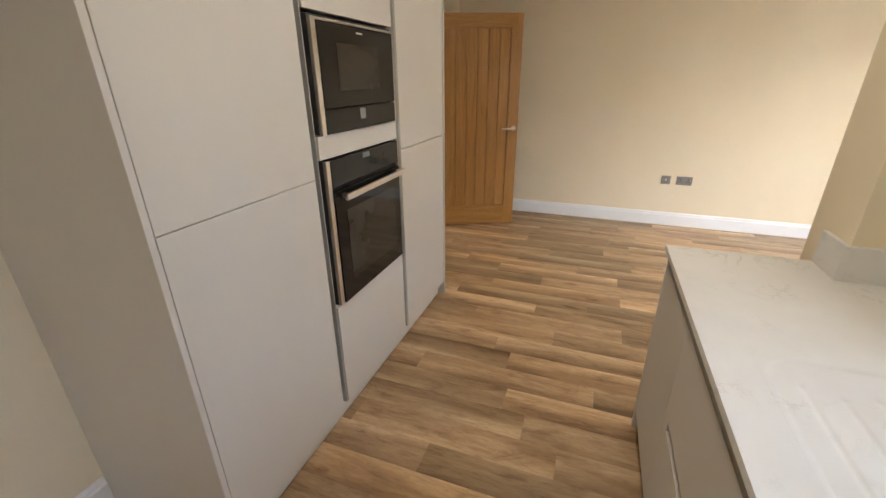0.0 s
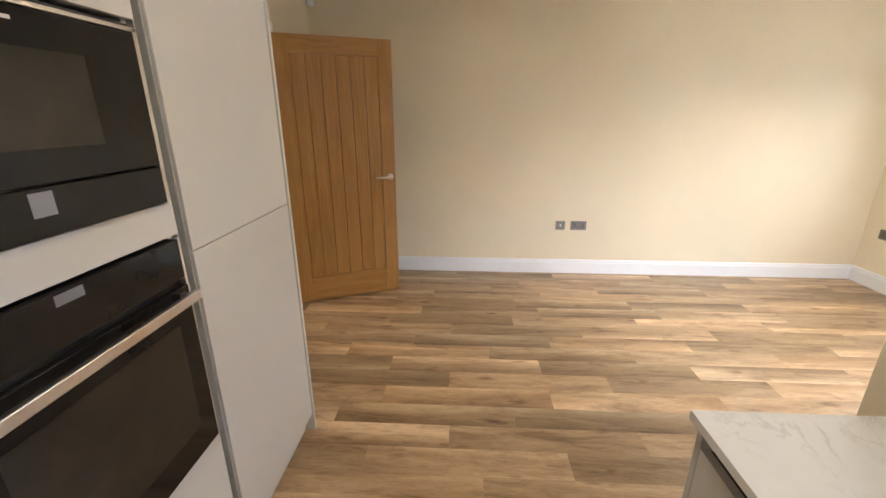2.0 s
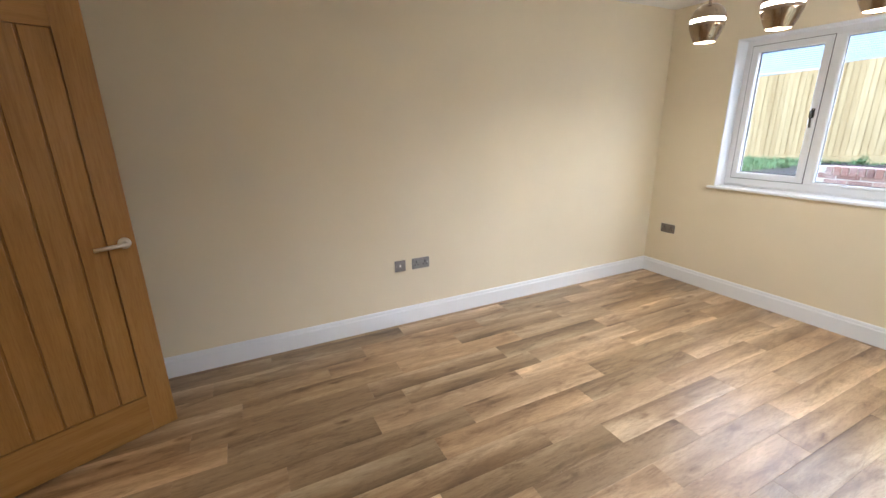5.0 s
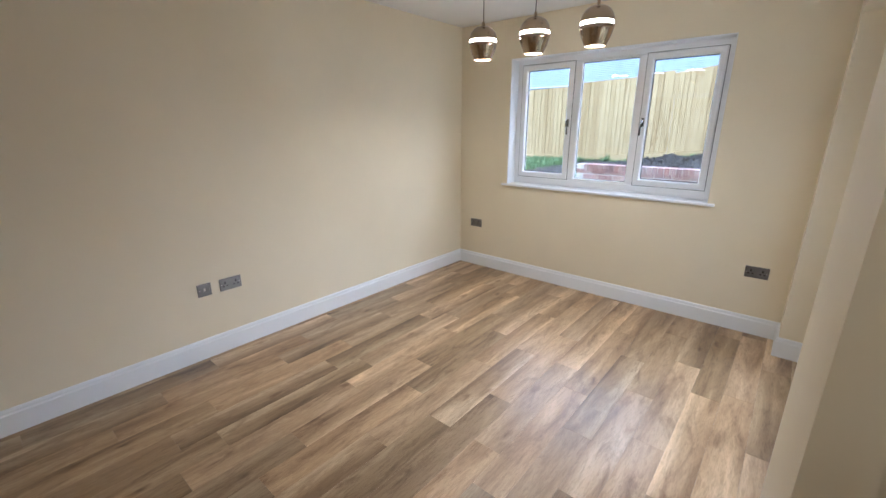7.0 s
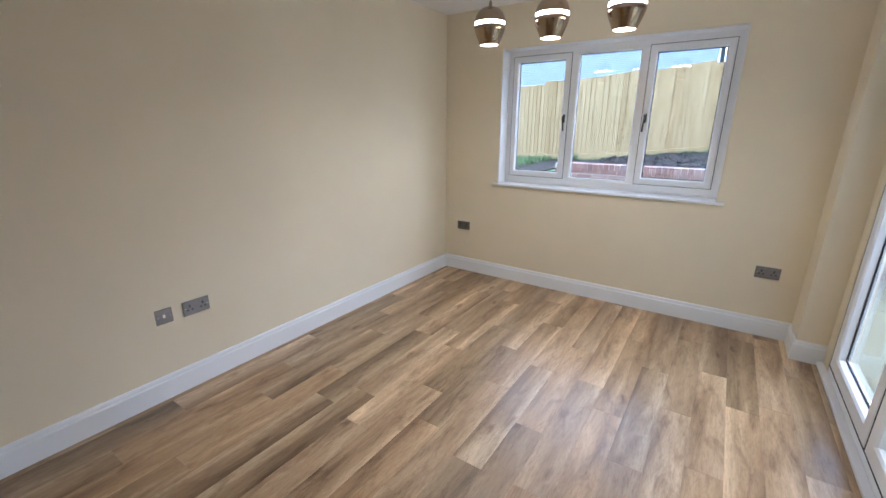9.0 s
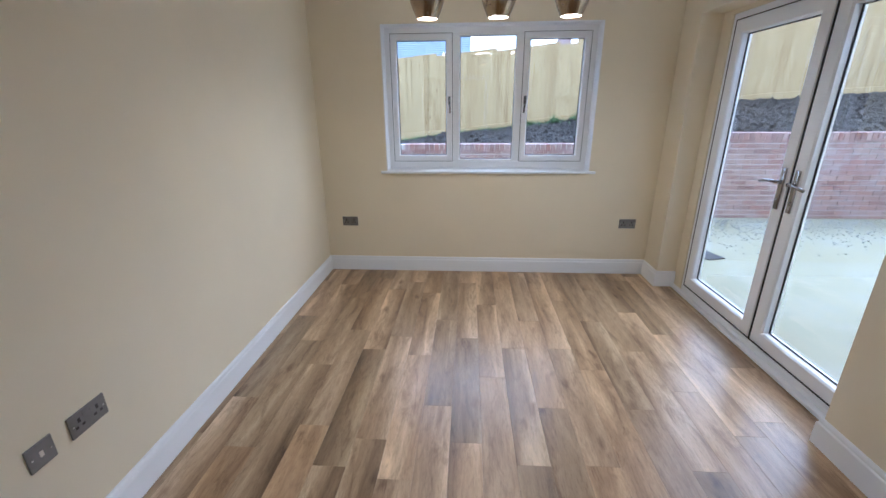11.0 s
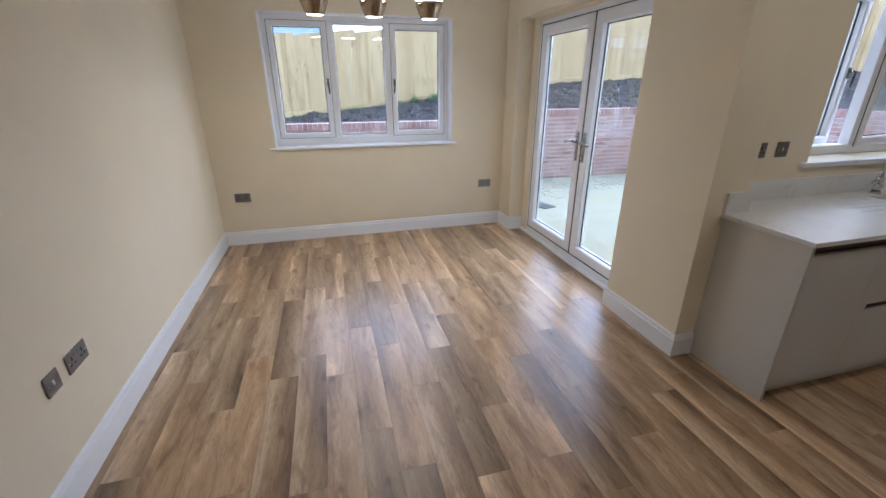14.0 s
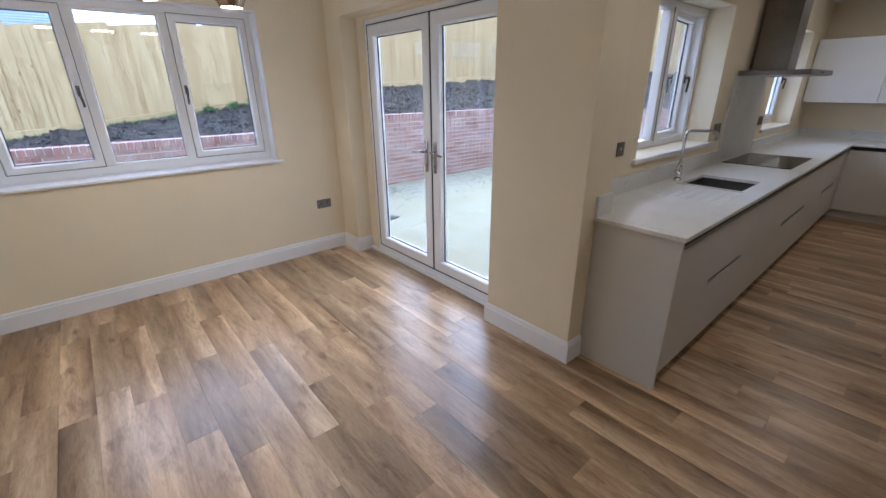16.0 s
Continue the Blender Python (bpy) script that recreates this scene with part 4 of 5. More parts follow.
def drain_depth(x, y):
    x0, x1, y0, y1 = DRAIN[0] + 0.006, DRAIN[1] - 0.006, DRAIN[2] - 0.2, DRAIN[3] - 0.006
    r = 0.10
    dx = max(x0 + r - x, 0, x - (x1 - r))
    dy = max(y - (y1 - r), 0)
    inside = r - math.hypot(dx, dy)
    d = -0.0045 * min(1.0, max(0.0, inside / 0.012))
    d -= 0.002 * max(0.0, (DRAIN[3] - y)) / 0.6 * (inside > 0.01)
    for k in range(6):
        gx = 0.475 + k * 0.064
        if y < 0.930 - 0.02 * (k % 2):
            w = abs(x - gx - (0.930 - y) * 0.0)
            if w < 0.007:
                d -= 0.0032 * math.sqrt(1 - (w / 0.007) ** 2)
    return d


bm = bmesh.new()
NX, NY = 130, 96
grid = []
for i in range(NX + 1):
    x = DRAIN[0] + (DRAIN[1] - DRAIN[0]) * i / NX
    grid.append([])
    for j in range(NY + 1):
        y = DRAIN[2] + (DRAIN[3] - DRAIN[2]) * j / NY
        edge = i in (0, NX) or j == NY
        grid[-1].append(bm.verts.new((x, y, TOP + (0 if edge else drain_depth(x, y)))))
for i in range(NX):
    for j in range(NY):
        bm.faces.new((grid[i][j], grid[i + 1][j], grid[i + 1][j + 1], grid[i][j + 1]))
part("drainer", bm, QUARTZ, wt, "recessed drainer with parallel grooves", True)

for x0, x1, y0, y1 in ((PIER_X - 0.018, PIER_X - 0.0005, PIER_S - 0.018, 1.697), (PIER_X - 0.0003, KX - 0.0185, PIER_S - 0.018, PIER_S - 0.0005), (KX - 0.018, KX - 0.0005, -0.66, PIER_S - 0.0005), (KX - 0.018, KX - 0.0005, KS + 0.02, -1.66), (-1.54, KX - 0.019, KS + 0.001, KS + 0.018)):
    tagged(part("upstand", one_box(x0, x1, y0, y1, TOP + 0.0005, 1.005, 0.0012), QUARTZ), "white veined quartz upstand behind the worktop", "upstand", "worktop upstands")
tagged(part("splashback", one_box(KX - 0.016, KX - 0.0005, -1.655, -0.665, TOP + 0.0005, 1.63, 0.001), QUARTZ), "quartz splashback between hob and hood", "splashback")

# sink and tap
sk = thing("sink", "dark undermounted rectangular kitchen sink, empty", "sink")
x0, x1, y0, y1 = SINKBOX
bm = bmesh.new()
t = 0.006
box(bm, x0 - 0.012, x0 - t + 0.004, y0 - 0.012, y1 + 0.012, 0.70, TOP - 0.0225)
box(bm, x1 + t - 0.004, x1 + 0.012, y0 - 0.012, y1 + 0.012, 0.70, TOP - 0.0225)
box(bm, x0 - 0.002, x1 + 0.002, y0 - 0.012, y0 - t + 0.004, 0.70, TOP - 0.0225)
box(bm, x0 - 0.002, x1 + 0.002, y1 + t - 0.004, y1 + 0.012, 0.70, TOP - 0.0225)
box(bm, x0 - 0.012, x1 + 0.012, y0 - 0.012, y1 + 0.012, 0.69, 0.6995)
part("bowl", bm, SINK, sk)
bm = bmesh.new()
cyl(bm, ((x0 + x1) / 2, (y0 + y1) / 2, 0.6995), ((x0 + x1) / 2, (y0 + y1) / 2, 0.704), 0.042, 0.04, 24)
part("waste", bm, STEEL, sk, "steel basket waste")
tp = thing("kitchen_tap", "tall polished chrome kitchen tap with a swivel spout", "tap", m=pose(0.868, 0.385, TOP))
bm = bmesh.new()
cyl(bm, (0, 0, 0), (0, 0, 0.012), 0.028, seg=24)
cyl(bm, (0, 0, 0.010), (0, 0, 0.105), 0.022, seg=24)
part("body", bm, CHROME, tp, "", True)
bm = bmesh.new()
spout = [(0, 0, 0.10), (0, 0, 0.335), (-0.006, -0.008, 0.352), (-0.020, -0.028, 0.358), (-0.12, -0.165, 0.352), (-0.134, -0.184, 0.345), (-0.139, -0.191, 0.325), (-0.139, -0.191, 0.285)]
tube(bm, spout, 0.0115, 14)
part("spout", bm, CHROME, tp, "", True)
bm = bmesh.new()
cyl(bm, (0, 0.02, 0.075), (0, 0.046, 0.075), 0.014, seg=18)
tube(bm, [(0, 0.040, 0.078), (-0.01, 0.052, 0.105), (-0.03, 0.060, 0.150)], 0.0055, 8)
part("lever", bm, CHROME, tp, "", True)

# hob and hood
hb = thing("hob", "black glass induction hob set on the worktop", "hob")
part("glass_top", one_box(0.400, 0.915, -1.530, -0.715, TOP + 0.0005, TOP + 0.0065, 0.0015), OVENGLASS, hb)
for cx, cy, r in ((0.54, -0.92, 0.09), (0.79, -0.92, 0.075), (0.54, -1.33, 0.075), (0.79, -1.33, 0.09)):
    bm = bmesh.new()
    lathe(bm, [(r, 0.0), (r, 0.0003), (r - 0.002, 0.0003), (r - 0.002, 0.0)], 40)
    z = part("cooking_zone", bm, DISPLAY, hb)
    z.location = (cx, cy, TOP + 0.0066)
hd = thing("cooker_hood", "brushed steel chimney cooker hood above the hob", "cooker hood")
bm = bmesh.new()
box(bm, 0.455, KX - 0.017, -1.60, -0.70, 1.625, 1.665, 0.003)
part("canopy", bm, DARKENED_STEEL, hd)
bm = one_box(0.672, KX - 0.017, -1.285, -1.015, 1.666, HIGH - 0.001, 0.002)
part("chimney", bm, DARKENED_STEEL, hd)
part("control_strip", one_box(0.4535, 0.4552, -1.22, -1.08, 1.637, 1.653), DARKMARK, hd)
for y in (-1.4, -0.9):
    part("filter", one_box(0.49, 0.90, y - 0.2, y + 0.2, 1.6215, 1.6248), RAIL, hd)

# ---- utility room ----
bo = thing("boiler", "white wall-hung boiler with a blue sticker", "boiler")
part("casing", one_box(-2.425, -1.985, 4.44, 4.798, 1.355, 2.035, 0.010), BOILER, bo)
part("front_recess", one_box(-2.42, -1.99, 4.437, 4.4395, 1.992, 2.000, 0.001), BOILER, bo)
# grey strip stands in for the shadow line between casing and lower panel
part("trim_strip", one_box(-2.424, -1.986, 4.448, 4.797, 1.335, 1.354), RAIL, bo, "dark grey shadow strip")
part("lower_panel", one_box(-2.425, -1.985, 4.445, 4.798, 1.252, 1.334, 0.010), BOILER, bo)
st = part("sticker", one_box(-2.205, -2.055, 4.4372, 4.4395, 1.765, 1.880), STICKER, bo, "blue printed sticker")
for k, (a, b, z) in enumerate(((-2.19, -2.13, 1.84), (-2.12, -2.07, 1.84), (-2.17, -2.09, 1.80), (-2.19, -2.07, 1.865), (-2.14, -2.08, 1.785))):
    part("print_line", one_box(a, b, 4.4364, 4.4371, z - 0.004, z + 0.004), WHITEMARK, st)
part("print_line", one_box(-2.20, -2.07, 4.4385, 4.4397, 1.889, 1.899), DARKMARK, bo)
part("maker_mark", one_box(-2.165, -2.115, 4.4385, 4.4397, 1.418, 1.432), DARKMARK, bo)
bm = bmesh.new()
cyl(bm, (-2.09, 4.62, 2.035), (-2.09, 4.62, 2.16), 0.05, seg=24)
tube(bm, [(-2.09, 4.62, 2.15), (-2.09, 4.63, 2.20), (-2.09, 4.68, 2.23), (-2.09, 4.799, 2.235)], 0.05, 20)
part("flue", bm, UPVC, bo, "white flue pipe", True)
sp = thing("fused_spur", "white fused spur switch below the boiler", "switch", m=pose(-2.40, 4.799, 1.165))
part("faceplate", one_box(-0.043, 0.043, -0.022, 0.0, -0.043, 0.043, 0.003), UPVC, sp)
part("switch", one_box(-0.012, 0.012, -0.025, -0.021, -0.01, 0.014, 0.001), UPVC, sp)
bm = bmesh.new()
tube(bm, [(-2.37, 4.785, 1.13), (-2.36, 4.775, 1.06), (-2.31, 4.77, 0.99), (-2.24, 4.77, 0.985), (-2.225, 4.775, 1.02), (-2.26, 4.77, 1.10), (-2.30, 4.74, 1.20), (-2.31, 4.72, 1.251)], 0.004, 6)
tagged(part("power_cable", bm, CABLE, None, "", True), "grey boiler cable hanging in a loop below it", "cable")
for x, z0 in ((-2.185, 0.165), (-2.08, 0.165), (-2.02, 0.165)):
    cp = thing("heating_pipe", "tarnished copper heating pipe clipped to the wall", "pipe", "pipes under the boiler")
    bm = bmesh.new()
    tube(bm, [(x, 4.765, z0), (x, 4.765, 0.30), (x, 4.765, 1.10), (x, 4.755, 1.252)], 0.011, 10)
    part("pipe", bm, COPPER, cp, "", True)
    bm = bmesh.new()
    tube(bm, [(x, 4.765, z0 + 0.02), (x, 4.766, z0 - 0.01), (x, 4.780, z0 - 0.018), (x, 4.7995, z0 - 0.018)], 0.014, 10)
    part("elbow", bm, SATIN, cp, "", True)
    for z in (0.42, 0.92):
        part("clip", one_box(x - 0.016, x + 0.016, 4.752, 4.7995, z - 0.006, z + 0.006, 0.002), UPVC, cp)

# ---- garden ----
GZ = -0.12
WALL_X, WALL_S = 6.10, -5.0


def ramp_value(y, knots):
    for (a, za), (b, zb) in zip(knots, knots[1:]):
        if y <= b:
            f = min(1, max(0, (y - a) / (b - a)))
            return za + (zb - za) * f
    return knots[-1][1]


FENCE_X, FENCE_S = 10.0, -8.6
FOOT = [(-8.6, 1.86), (-5.5, 1.74), (-2.6, 1.59), (1.2, 1.18), (5.0, 0.75), (7.6, 0.67), (13.0, 0.6)]
HEAD = [(-8.6, 4.2), (-4.2, 3.6), (-3.1, 3.42), (-1.0, 3.08), (1.27, 2.82), (3.7, 2.64), (7.6, 2.40), (13.0, 2.05)]
TOPS = [(-5.4, 1.10), (0.55, 1.10), (0.95, 0.95), (4.4, 0.93), (5.2, 0.72), (13.0, 0.55)]


def wall_top(y):
    return 1.125 if y < 0.75 else 0.975


bm = bmesh.new()
box(bm, -400, 500, -400, 400, -0.36, -0.20)
structure("ground", bm, LAWN, "rough grass ground reaching far away", "ground")
bm = bmesh.new()
box(bm, 1.256, WALL_X + 0.02, WALL_S - 0.02, 1.554, -0.20, GZ)
box(bm, 3.821, WALL_X + 0.02, 1.554, 14.0, -0.20, GZ)
structure("pavement", bm, PATIO, "pale buff concrete patio outside the garden doors", "patio")

# dug bank behind the retaining wall
rng = random.Random(5)
bm = bmesh.new()
us = [WALL_X + 0.20 + (FENCE_X + 0.3 - WALL_X - 0.20) * i / 80 for i in range(81)]
vs = [WALL_S - 0.1 + (13.0 - WALL_S + 0.1) * j / 340 for j in range(341)]


def bank(x, y):
    f = (x - WALL_X - 0.2) / (FENCE_X - WALL_X - 0.2)
    a, b = ramp_value(y, TOPS), ramp_value(y, FOOT)
    z = a + (b - a) * f ** 0.8
    lumps = noise.fractal(Vector((x * 2.2, y * 2.2, 3.1)), 0.9, 2.1, 5) * 0.085 + noise.noise(Vector((x * 9, y * 9, 0))) * 0.05
    return z + lumps * min(1, f * 6 + 0.15) * (1.0 if y < 4.2 else 0.4)


rows = [[bm.verts.new((x, y, bank(x, y))) for y in vs] for x in us]
for a, b in zip(rows, rows[1:]):
    for j in range(len(vs) - 1):
        bm.faces.new((a[j], b[j], b[j + 1], a[j + 1]))
structure("soil_bank", bm, SOIL, "dark freshly dug soil bank below the fence", "soil")
bm = bmesh.new()
us2 = [-2.0 + (FENCE_X + 0.3 + 2.0) * i / 110 for i in range(111)]
vs2 = [FENCE_S - 0.3 + (WALL_S - 0.02 - FENCE_S + 0.3) * j / 36 for j in range(37)]


def bank_south(x, y):
    f = (WALL_S - 0.2 - y) / (WALL_S - 0.2 - FENCE_S)
    f = min(1.0, max(f, (x - WALL_X - 0.2) / (FENCE_X - WALL_X - 0.2), 0.0))
    z = 1.10 + (ramp_value(y, FOOT) - 1.10) * f ** 0.8
    lumps = noise.fractal(Vector((x * 2.2, y * 2.2, 3.1)), 0.9, 2.1, 5) * 0.085 + noise.noise(Vector((x * 9, y * 9, 0))) * 0.05
    return z + lumps * min(1, f * 6 + 0.15)


rows = [[bm.verts.new((x, y, bank_south(x, y))) for y in vs2] for x in us2]
for a, b in zip(rows, rows[1:]):
    for j in range(len(vs2) - 1):
        bm.faces.new((a[j], b[j], b[j + 1], a[j + 1]))
structure("soil_bank_south", bm, SOIL, "dark dug soil bank behind the far retaining wall", "soil")

# clods lying on the bank
bm = bmesh.new()
for k in range(2600):
    x, y = rng.uniform(WALL_X + 0.25, FENCE_X - 0.1), rng.uniform(-5.0, 4.6)
    r = rng.uniform(0.012, 0.034) * (1.8 if rng.random() < 0.12 else 1)
    m = Matrix.Translation((x, y, bank(x, y) + r * 0.2)) @ Euler((rng.random() * 3, rng.random() * 3, 0)).to_matrix().to_4x4() @ Matrix.Diagonal((r, r * rng.uniform(0.6, 1.2), r * rng.uniform(0.4, 0.8), 1))
    bmesh.ops.create_icosphere(bm, subdivisions=1, radius=1.0, matrix=m)
tagged(part("soil_clods", bm, SOIL), "loose dark clods of soil", "soil", kind="stuff")

# rough grass and weeds
def blades(name, mat, label, spots, count, h0, h1, spread):
    bm = bmesh.new()
    for _ in range(count):
        x, y, z = spots(rng)
        a, h, w = rng.uniform(0, 6.28), rng.uniform(h0, h1), rng.uniform(0.006, 0.014)
        dx, dy = math.cos(a), math.sin(a)
        bend = rng.uniform(0.2, 0.8) * h * spread
        p = [bm.verts.new(c) for c in ((x - dy * w, y + dx * w, z), (x + dy * w, y - dx * w, z), (x + dx * bend * 0.4 + dy * w * 0.7, y + dy * bend * 0.4 - dx * w * 0.7, z + h * 0.6), (x + dx * bend * 0.4 - dy * w * 0.7, y + dy * bend * 0.4 + dx * w * 0.7, z + h * 0.6), (x + dx * bend, y + dy * bend, z + h))]
        bm.faces.new(p[:4])
        bm.faces.new((p[3], p[2], p[4]))
    return tagged(part(name, bm, mat), label, "grass", kind="stuff")


def lawn_spot(r):
    x, y = r.uniform(WALL_X + 0.25, FENCE_X - 0.1), r.uniform(5.9, 9.6)
    return x, y, bank(x, y) - 0.01


def fence_spot(r):
    x, y = FENCE_X - abs(r.gauss(0, 0.16)) - 0.06, r.uniform(0.0, 9.6)
    return x, y, bank(x, y) - 0.01


blades("grass", GRASS, "rough green grass at the end of the bank", lawn_spot, 9000, 0.05, 0.14, 0.9)
blades("grass", GRASS, "thin grass along the foot of the fence", fence_spot, 1500, 0.03, 0.08, 0.9)


def weed_clump(x, y, r, count):
    """A low leafy weed: bent stems with many small leaves."""
    w = thing("weed_clump", "low green leafy weeds on the soil by the fence", "plant", "weeds on the bank", pose(x, y, bank(x, y)))
    bs, bl = bmesh.new(), bmesh.new()
    for _ in range(count):
        a, d = rng.uniform(0, 6.28), rng.uniform(0.1, 1) * r
        tip = Vector((math.cos(a) * d, math.sin(a) * d, rng.uniform(0.3, 1.0) * r * (1.15 - d / r * 0.6)))
        base = Vector((math.cos(a) * d * 0.35, math.sin(a) * d * 0.35, -0.02))
        tube(bs, [base, (base + tip) / 2 + Vector((0, 0, 0.02)), tip], 0.003, 4)
        for _ in range(9):
            c = base.lerp(tip, rng.uniform(0.35, 1.05)) + Vector((rng.gauss(0, 0.02), rng.gauss(0, 0.02), rng.gauss(0, 0.015)))
            q = Euler((rng.uniform(-0.9, 0.9), rng.uniform(-0.9, 0.9), rng.uniform(0, 6.28))).to_matrix()
            s = rng.uniform(0.016, 0.038)
            bl.faces.new([bl.verts.new(c + q @ Vector(v) * s) for v in ((0, 0, 0), (0.5, 0.32, 0.06), (1.0, 0.22, 0.0), (1.35, 0, -0.12), (1.0, -0.22, 0.0), (0.5, -0.32, 0.06))])
    part("stems", bs, LEAF, w)
    part("leaves", bl, LEAF, w)


for x, y, r, c in ((9.65, 0.55, 0.30, 60), (9.75, 0.15, 0.26, 45), (9.7, 1.05, 0.18, 34), (9.75, 1.55, 0.14, 26), (9.75, 2.1, 0.12, 20), (9.5, 5.3, 0.18, 22)):
    weed_clump(x, y, r, c)

# gravel strip below the wall
bm = bmesh.new()
for k in range(3800):
    x, y = WALL_X - 0.10 - abs(rng.gauss(0, 0.55)), rng.uniform(-4.5, 3.5)
    r = rng.uniform(0.007, 0.016)
    m = Matrix.Translation((x, y, GZ + r * 0.4)) @ Matrix.Diagonal((r, r * rng.uniform(0.7, 1.2), r * 0.6, 1)) @ Euler((0, 0, rng.random() * 3)).to_matrix().to_4x4()
    bmesh.ops.create_icosphere(bm, subdivisions=1, radius=1.0, matrix=m)
tagged(part("gravel", bm, GRAVEL), "pale loose gravel on the patio below the brick wall", "gravel", kind="stuff")
# thin black rectangle laid on the patio near the garden doors
bm = bmesh.new()
box(bm, 0, 0.34, 0, 0.22, 0, 0.012, 0.003)
flat_piece = tagged(part("rubber_mat", bm, MATTBLACK), "small flat black piece on the patio", "mat")
flat_piece.matrix_world = pose(4.28, 0.60, GZ + 0.001, 0, 0, 18)

# neighbours beyond the fence
def house(label, x0, x1, y0, y1, eave, ridge, windows):
    h = thing("house", label, "house", "houses beyond the fence")
    part("wall", one_box(x0 + 0.35, x1 - 0.35, y0 + 0.2, y1 - 0.2, -0.2, eave), RENDER, h)
    bm = bmesh.new()
    xm = (x0 + x1) / 2
    rows_n = 40
    for side in (0, 1):
        for k in range(rows_n):
            f0, f1 = k / rows_n, (k + 1.12) / rows_n
            xa = x0 + (xm - x0) * f0 if side == 0 else x1 + (xm - x1) * f0
            xb = x0 + (xm - x0) * f1 if side == 0 else x1 + (xm - x1) * f1
            za, zb = eave + (ridge - eave) * f0 + 0.02, eave + (ridge - eave) * f1 - 0.002
            v = [bm.verts.new(c) for c in ((xa, y0, za), (xa, y1, za), (xb, y1, zb), (xb, y0, zb), (xa, y0, za - 0.022), (xa, y1, za - 0.022))]
            bm.faces.new(v[:4])
            bm.faces.new((v[0], v[1], v[5], v[4]))
    part("roof", bm, SLATE, h, "blue-grey tiled roof")
    bm = bmesh.new()
    for y in (y0 + 0.2, y1 - 0.2):
        bm.faces.new([bm.verts.new(c) for c in ((x0 + 0.35, y, eave), (x1 - 0.35, y, eave), (xm, y, ridge - 0.12))])
    part("gable", bm, RENDER, h)
    bm = bmesh.new()
    tube(bm, [(x0 - 0.05, y0, eave - 0.02), (x0 - 0.05, y1, eave - 0.02)], 0.06, 8)
    part("gutter", bm, GUTTER, h)
    bm = bmesh.new()
    tube(bm, [(x0 - 0.02, y1 - 0.8, eave - 0.03), (x0 + 0.25, y1 - 0.8, eave - 0.25), (x0 + 0.28, y1 - 0.8, eave - 3)], 0.04, 8)
    part("downpipe", bm, GUTTER, h)
    for y in windows:
        w = part("window", one_box(x0 + 0.30, x0 + 0.352, y - 0.6, y + 0.6, eave - 1.4, eave - 0.35, 0.01), UPVC, h)
        part("pane", one_box(x0 + 0.292, x0 + 0.299, y - 0.5, y + 0.5, eave - 1.3, eave - 0.45), OVENWINDOW, w)
    part("chimney", one_box(xm - 0.35, xm + 0.35, y1 - 3.4, y1 - 2.6, ridge - 0.5, ridge + 0.9, 0.02), BRICK, h, "brick chimney stack")


house("rendered house with a blue-grey tiled roof beyond the fence", 21.0, 31.0, 3.45, 24.0, 3.45, 7.4, (6, 10, 14, 19))
house("low rendered house with a tiled roof beyond the fence", 25.0, 33.0, -7.5, 0.6, 2.9, 4.5, (-5, -2))

# fence boards
fe = thing("fence", "tall close-boarded fence of pale new softwood", "fence")
PITCH = 0.098


def fence_board(x, y, z0, z1, turn):
    key = round((z1 - z0) / 0.06)
    if key not in fence_board.meshes:
        bm = bmesh.new()
        hgt = key * 0.06
        v = [bm.verts.new(c) for c in ((0.0, 0.0, 0), (0.0, 0.112, 0), (-0.006, 0.112, 0), (-0.020, 0.0, 0), (0.0, 0.0, hgt), (0.0, 0.112, hgt), (-0.006, 0.112, hgt), (-0.020, 0.0, hgt))]
        for f in ((0, 1, 2, 3), (7, 6, 5, 4), (0, 3, 7, 4), (1, 5, 6, 2), (3, 2, 6, 7), (0, 4, 5, 1)):
            bm.faces.new([v[i] for i in f])
        fence_board.meshes[key] = finish(bm, "board", FENCE)
    ob = new("board", fence_board.meshes[key])
    ob.parent = fe
    ob.matrix_basis = pose(x, y, z0, rng.uniform(-0.25, 0.25), rng.uniform(-0.3, 0.3), turn + rng.uniform(-0.4, 0.4))


fence_board.meshes = {}
y = FENCE_S
while y < 12.5:
    z0 = ramp_value(y, FOOT) - 0.24
    z1 = ramp_value(y, HEAD) + rng.uniform(-0.006, 0.006)
    fence_board(FENCE_X, y, z0, z1, 0)
    y += PITCH
x = -1.5
while x < FENCE_X - 0.1:
    fence_board(x, FENCE_S, 1.65, 4.2 + rng.uniform(-0.006, 0.006), -90)
    x += 0.108
y = FENCE_S + 0.02
while y < 12.4:
    za, zb = ramp_value(y, FOOT) - 0.22, ramp_value(y + 1.8, FOOT) - 0.22
    bm = bmesh.new()
    ends = [[bm.verts.new((x, yy, zz + h)) for x, h in ((FENCE_X - 0.048, 0), (FENCE_X - 0.022, 0), (FENCE_X - 0.022, 0.34), (FENCE_X - 0.048, 0.335))] for yy, zz in ((y, za), (y + 1.795, zb))]
    for i in range(4):
        bm.faces.new((ends[0][i], ends[0][(i + 1) % 4], ends[1][(i + 1) % 4], ends[1][i]))
    bm.faces.new(ends[0][::-1])
    bm.faces.new(ends[1])
    part("gravel_board", bm, FENCE, fe)
    y += 1.8
for z in (0.35, 1.25):
    bm = bmesh.new()
    cuts = [FENCE_S, -4, 0, 4, 8, 12.5]
    tube(bm, [(FENCE_X + 0.04, yy, ramp_value(yy, FOOT) + z) for yy in cuts], 0.035, 4)
    part("rail", bm, FENCE, fe)

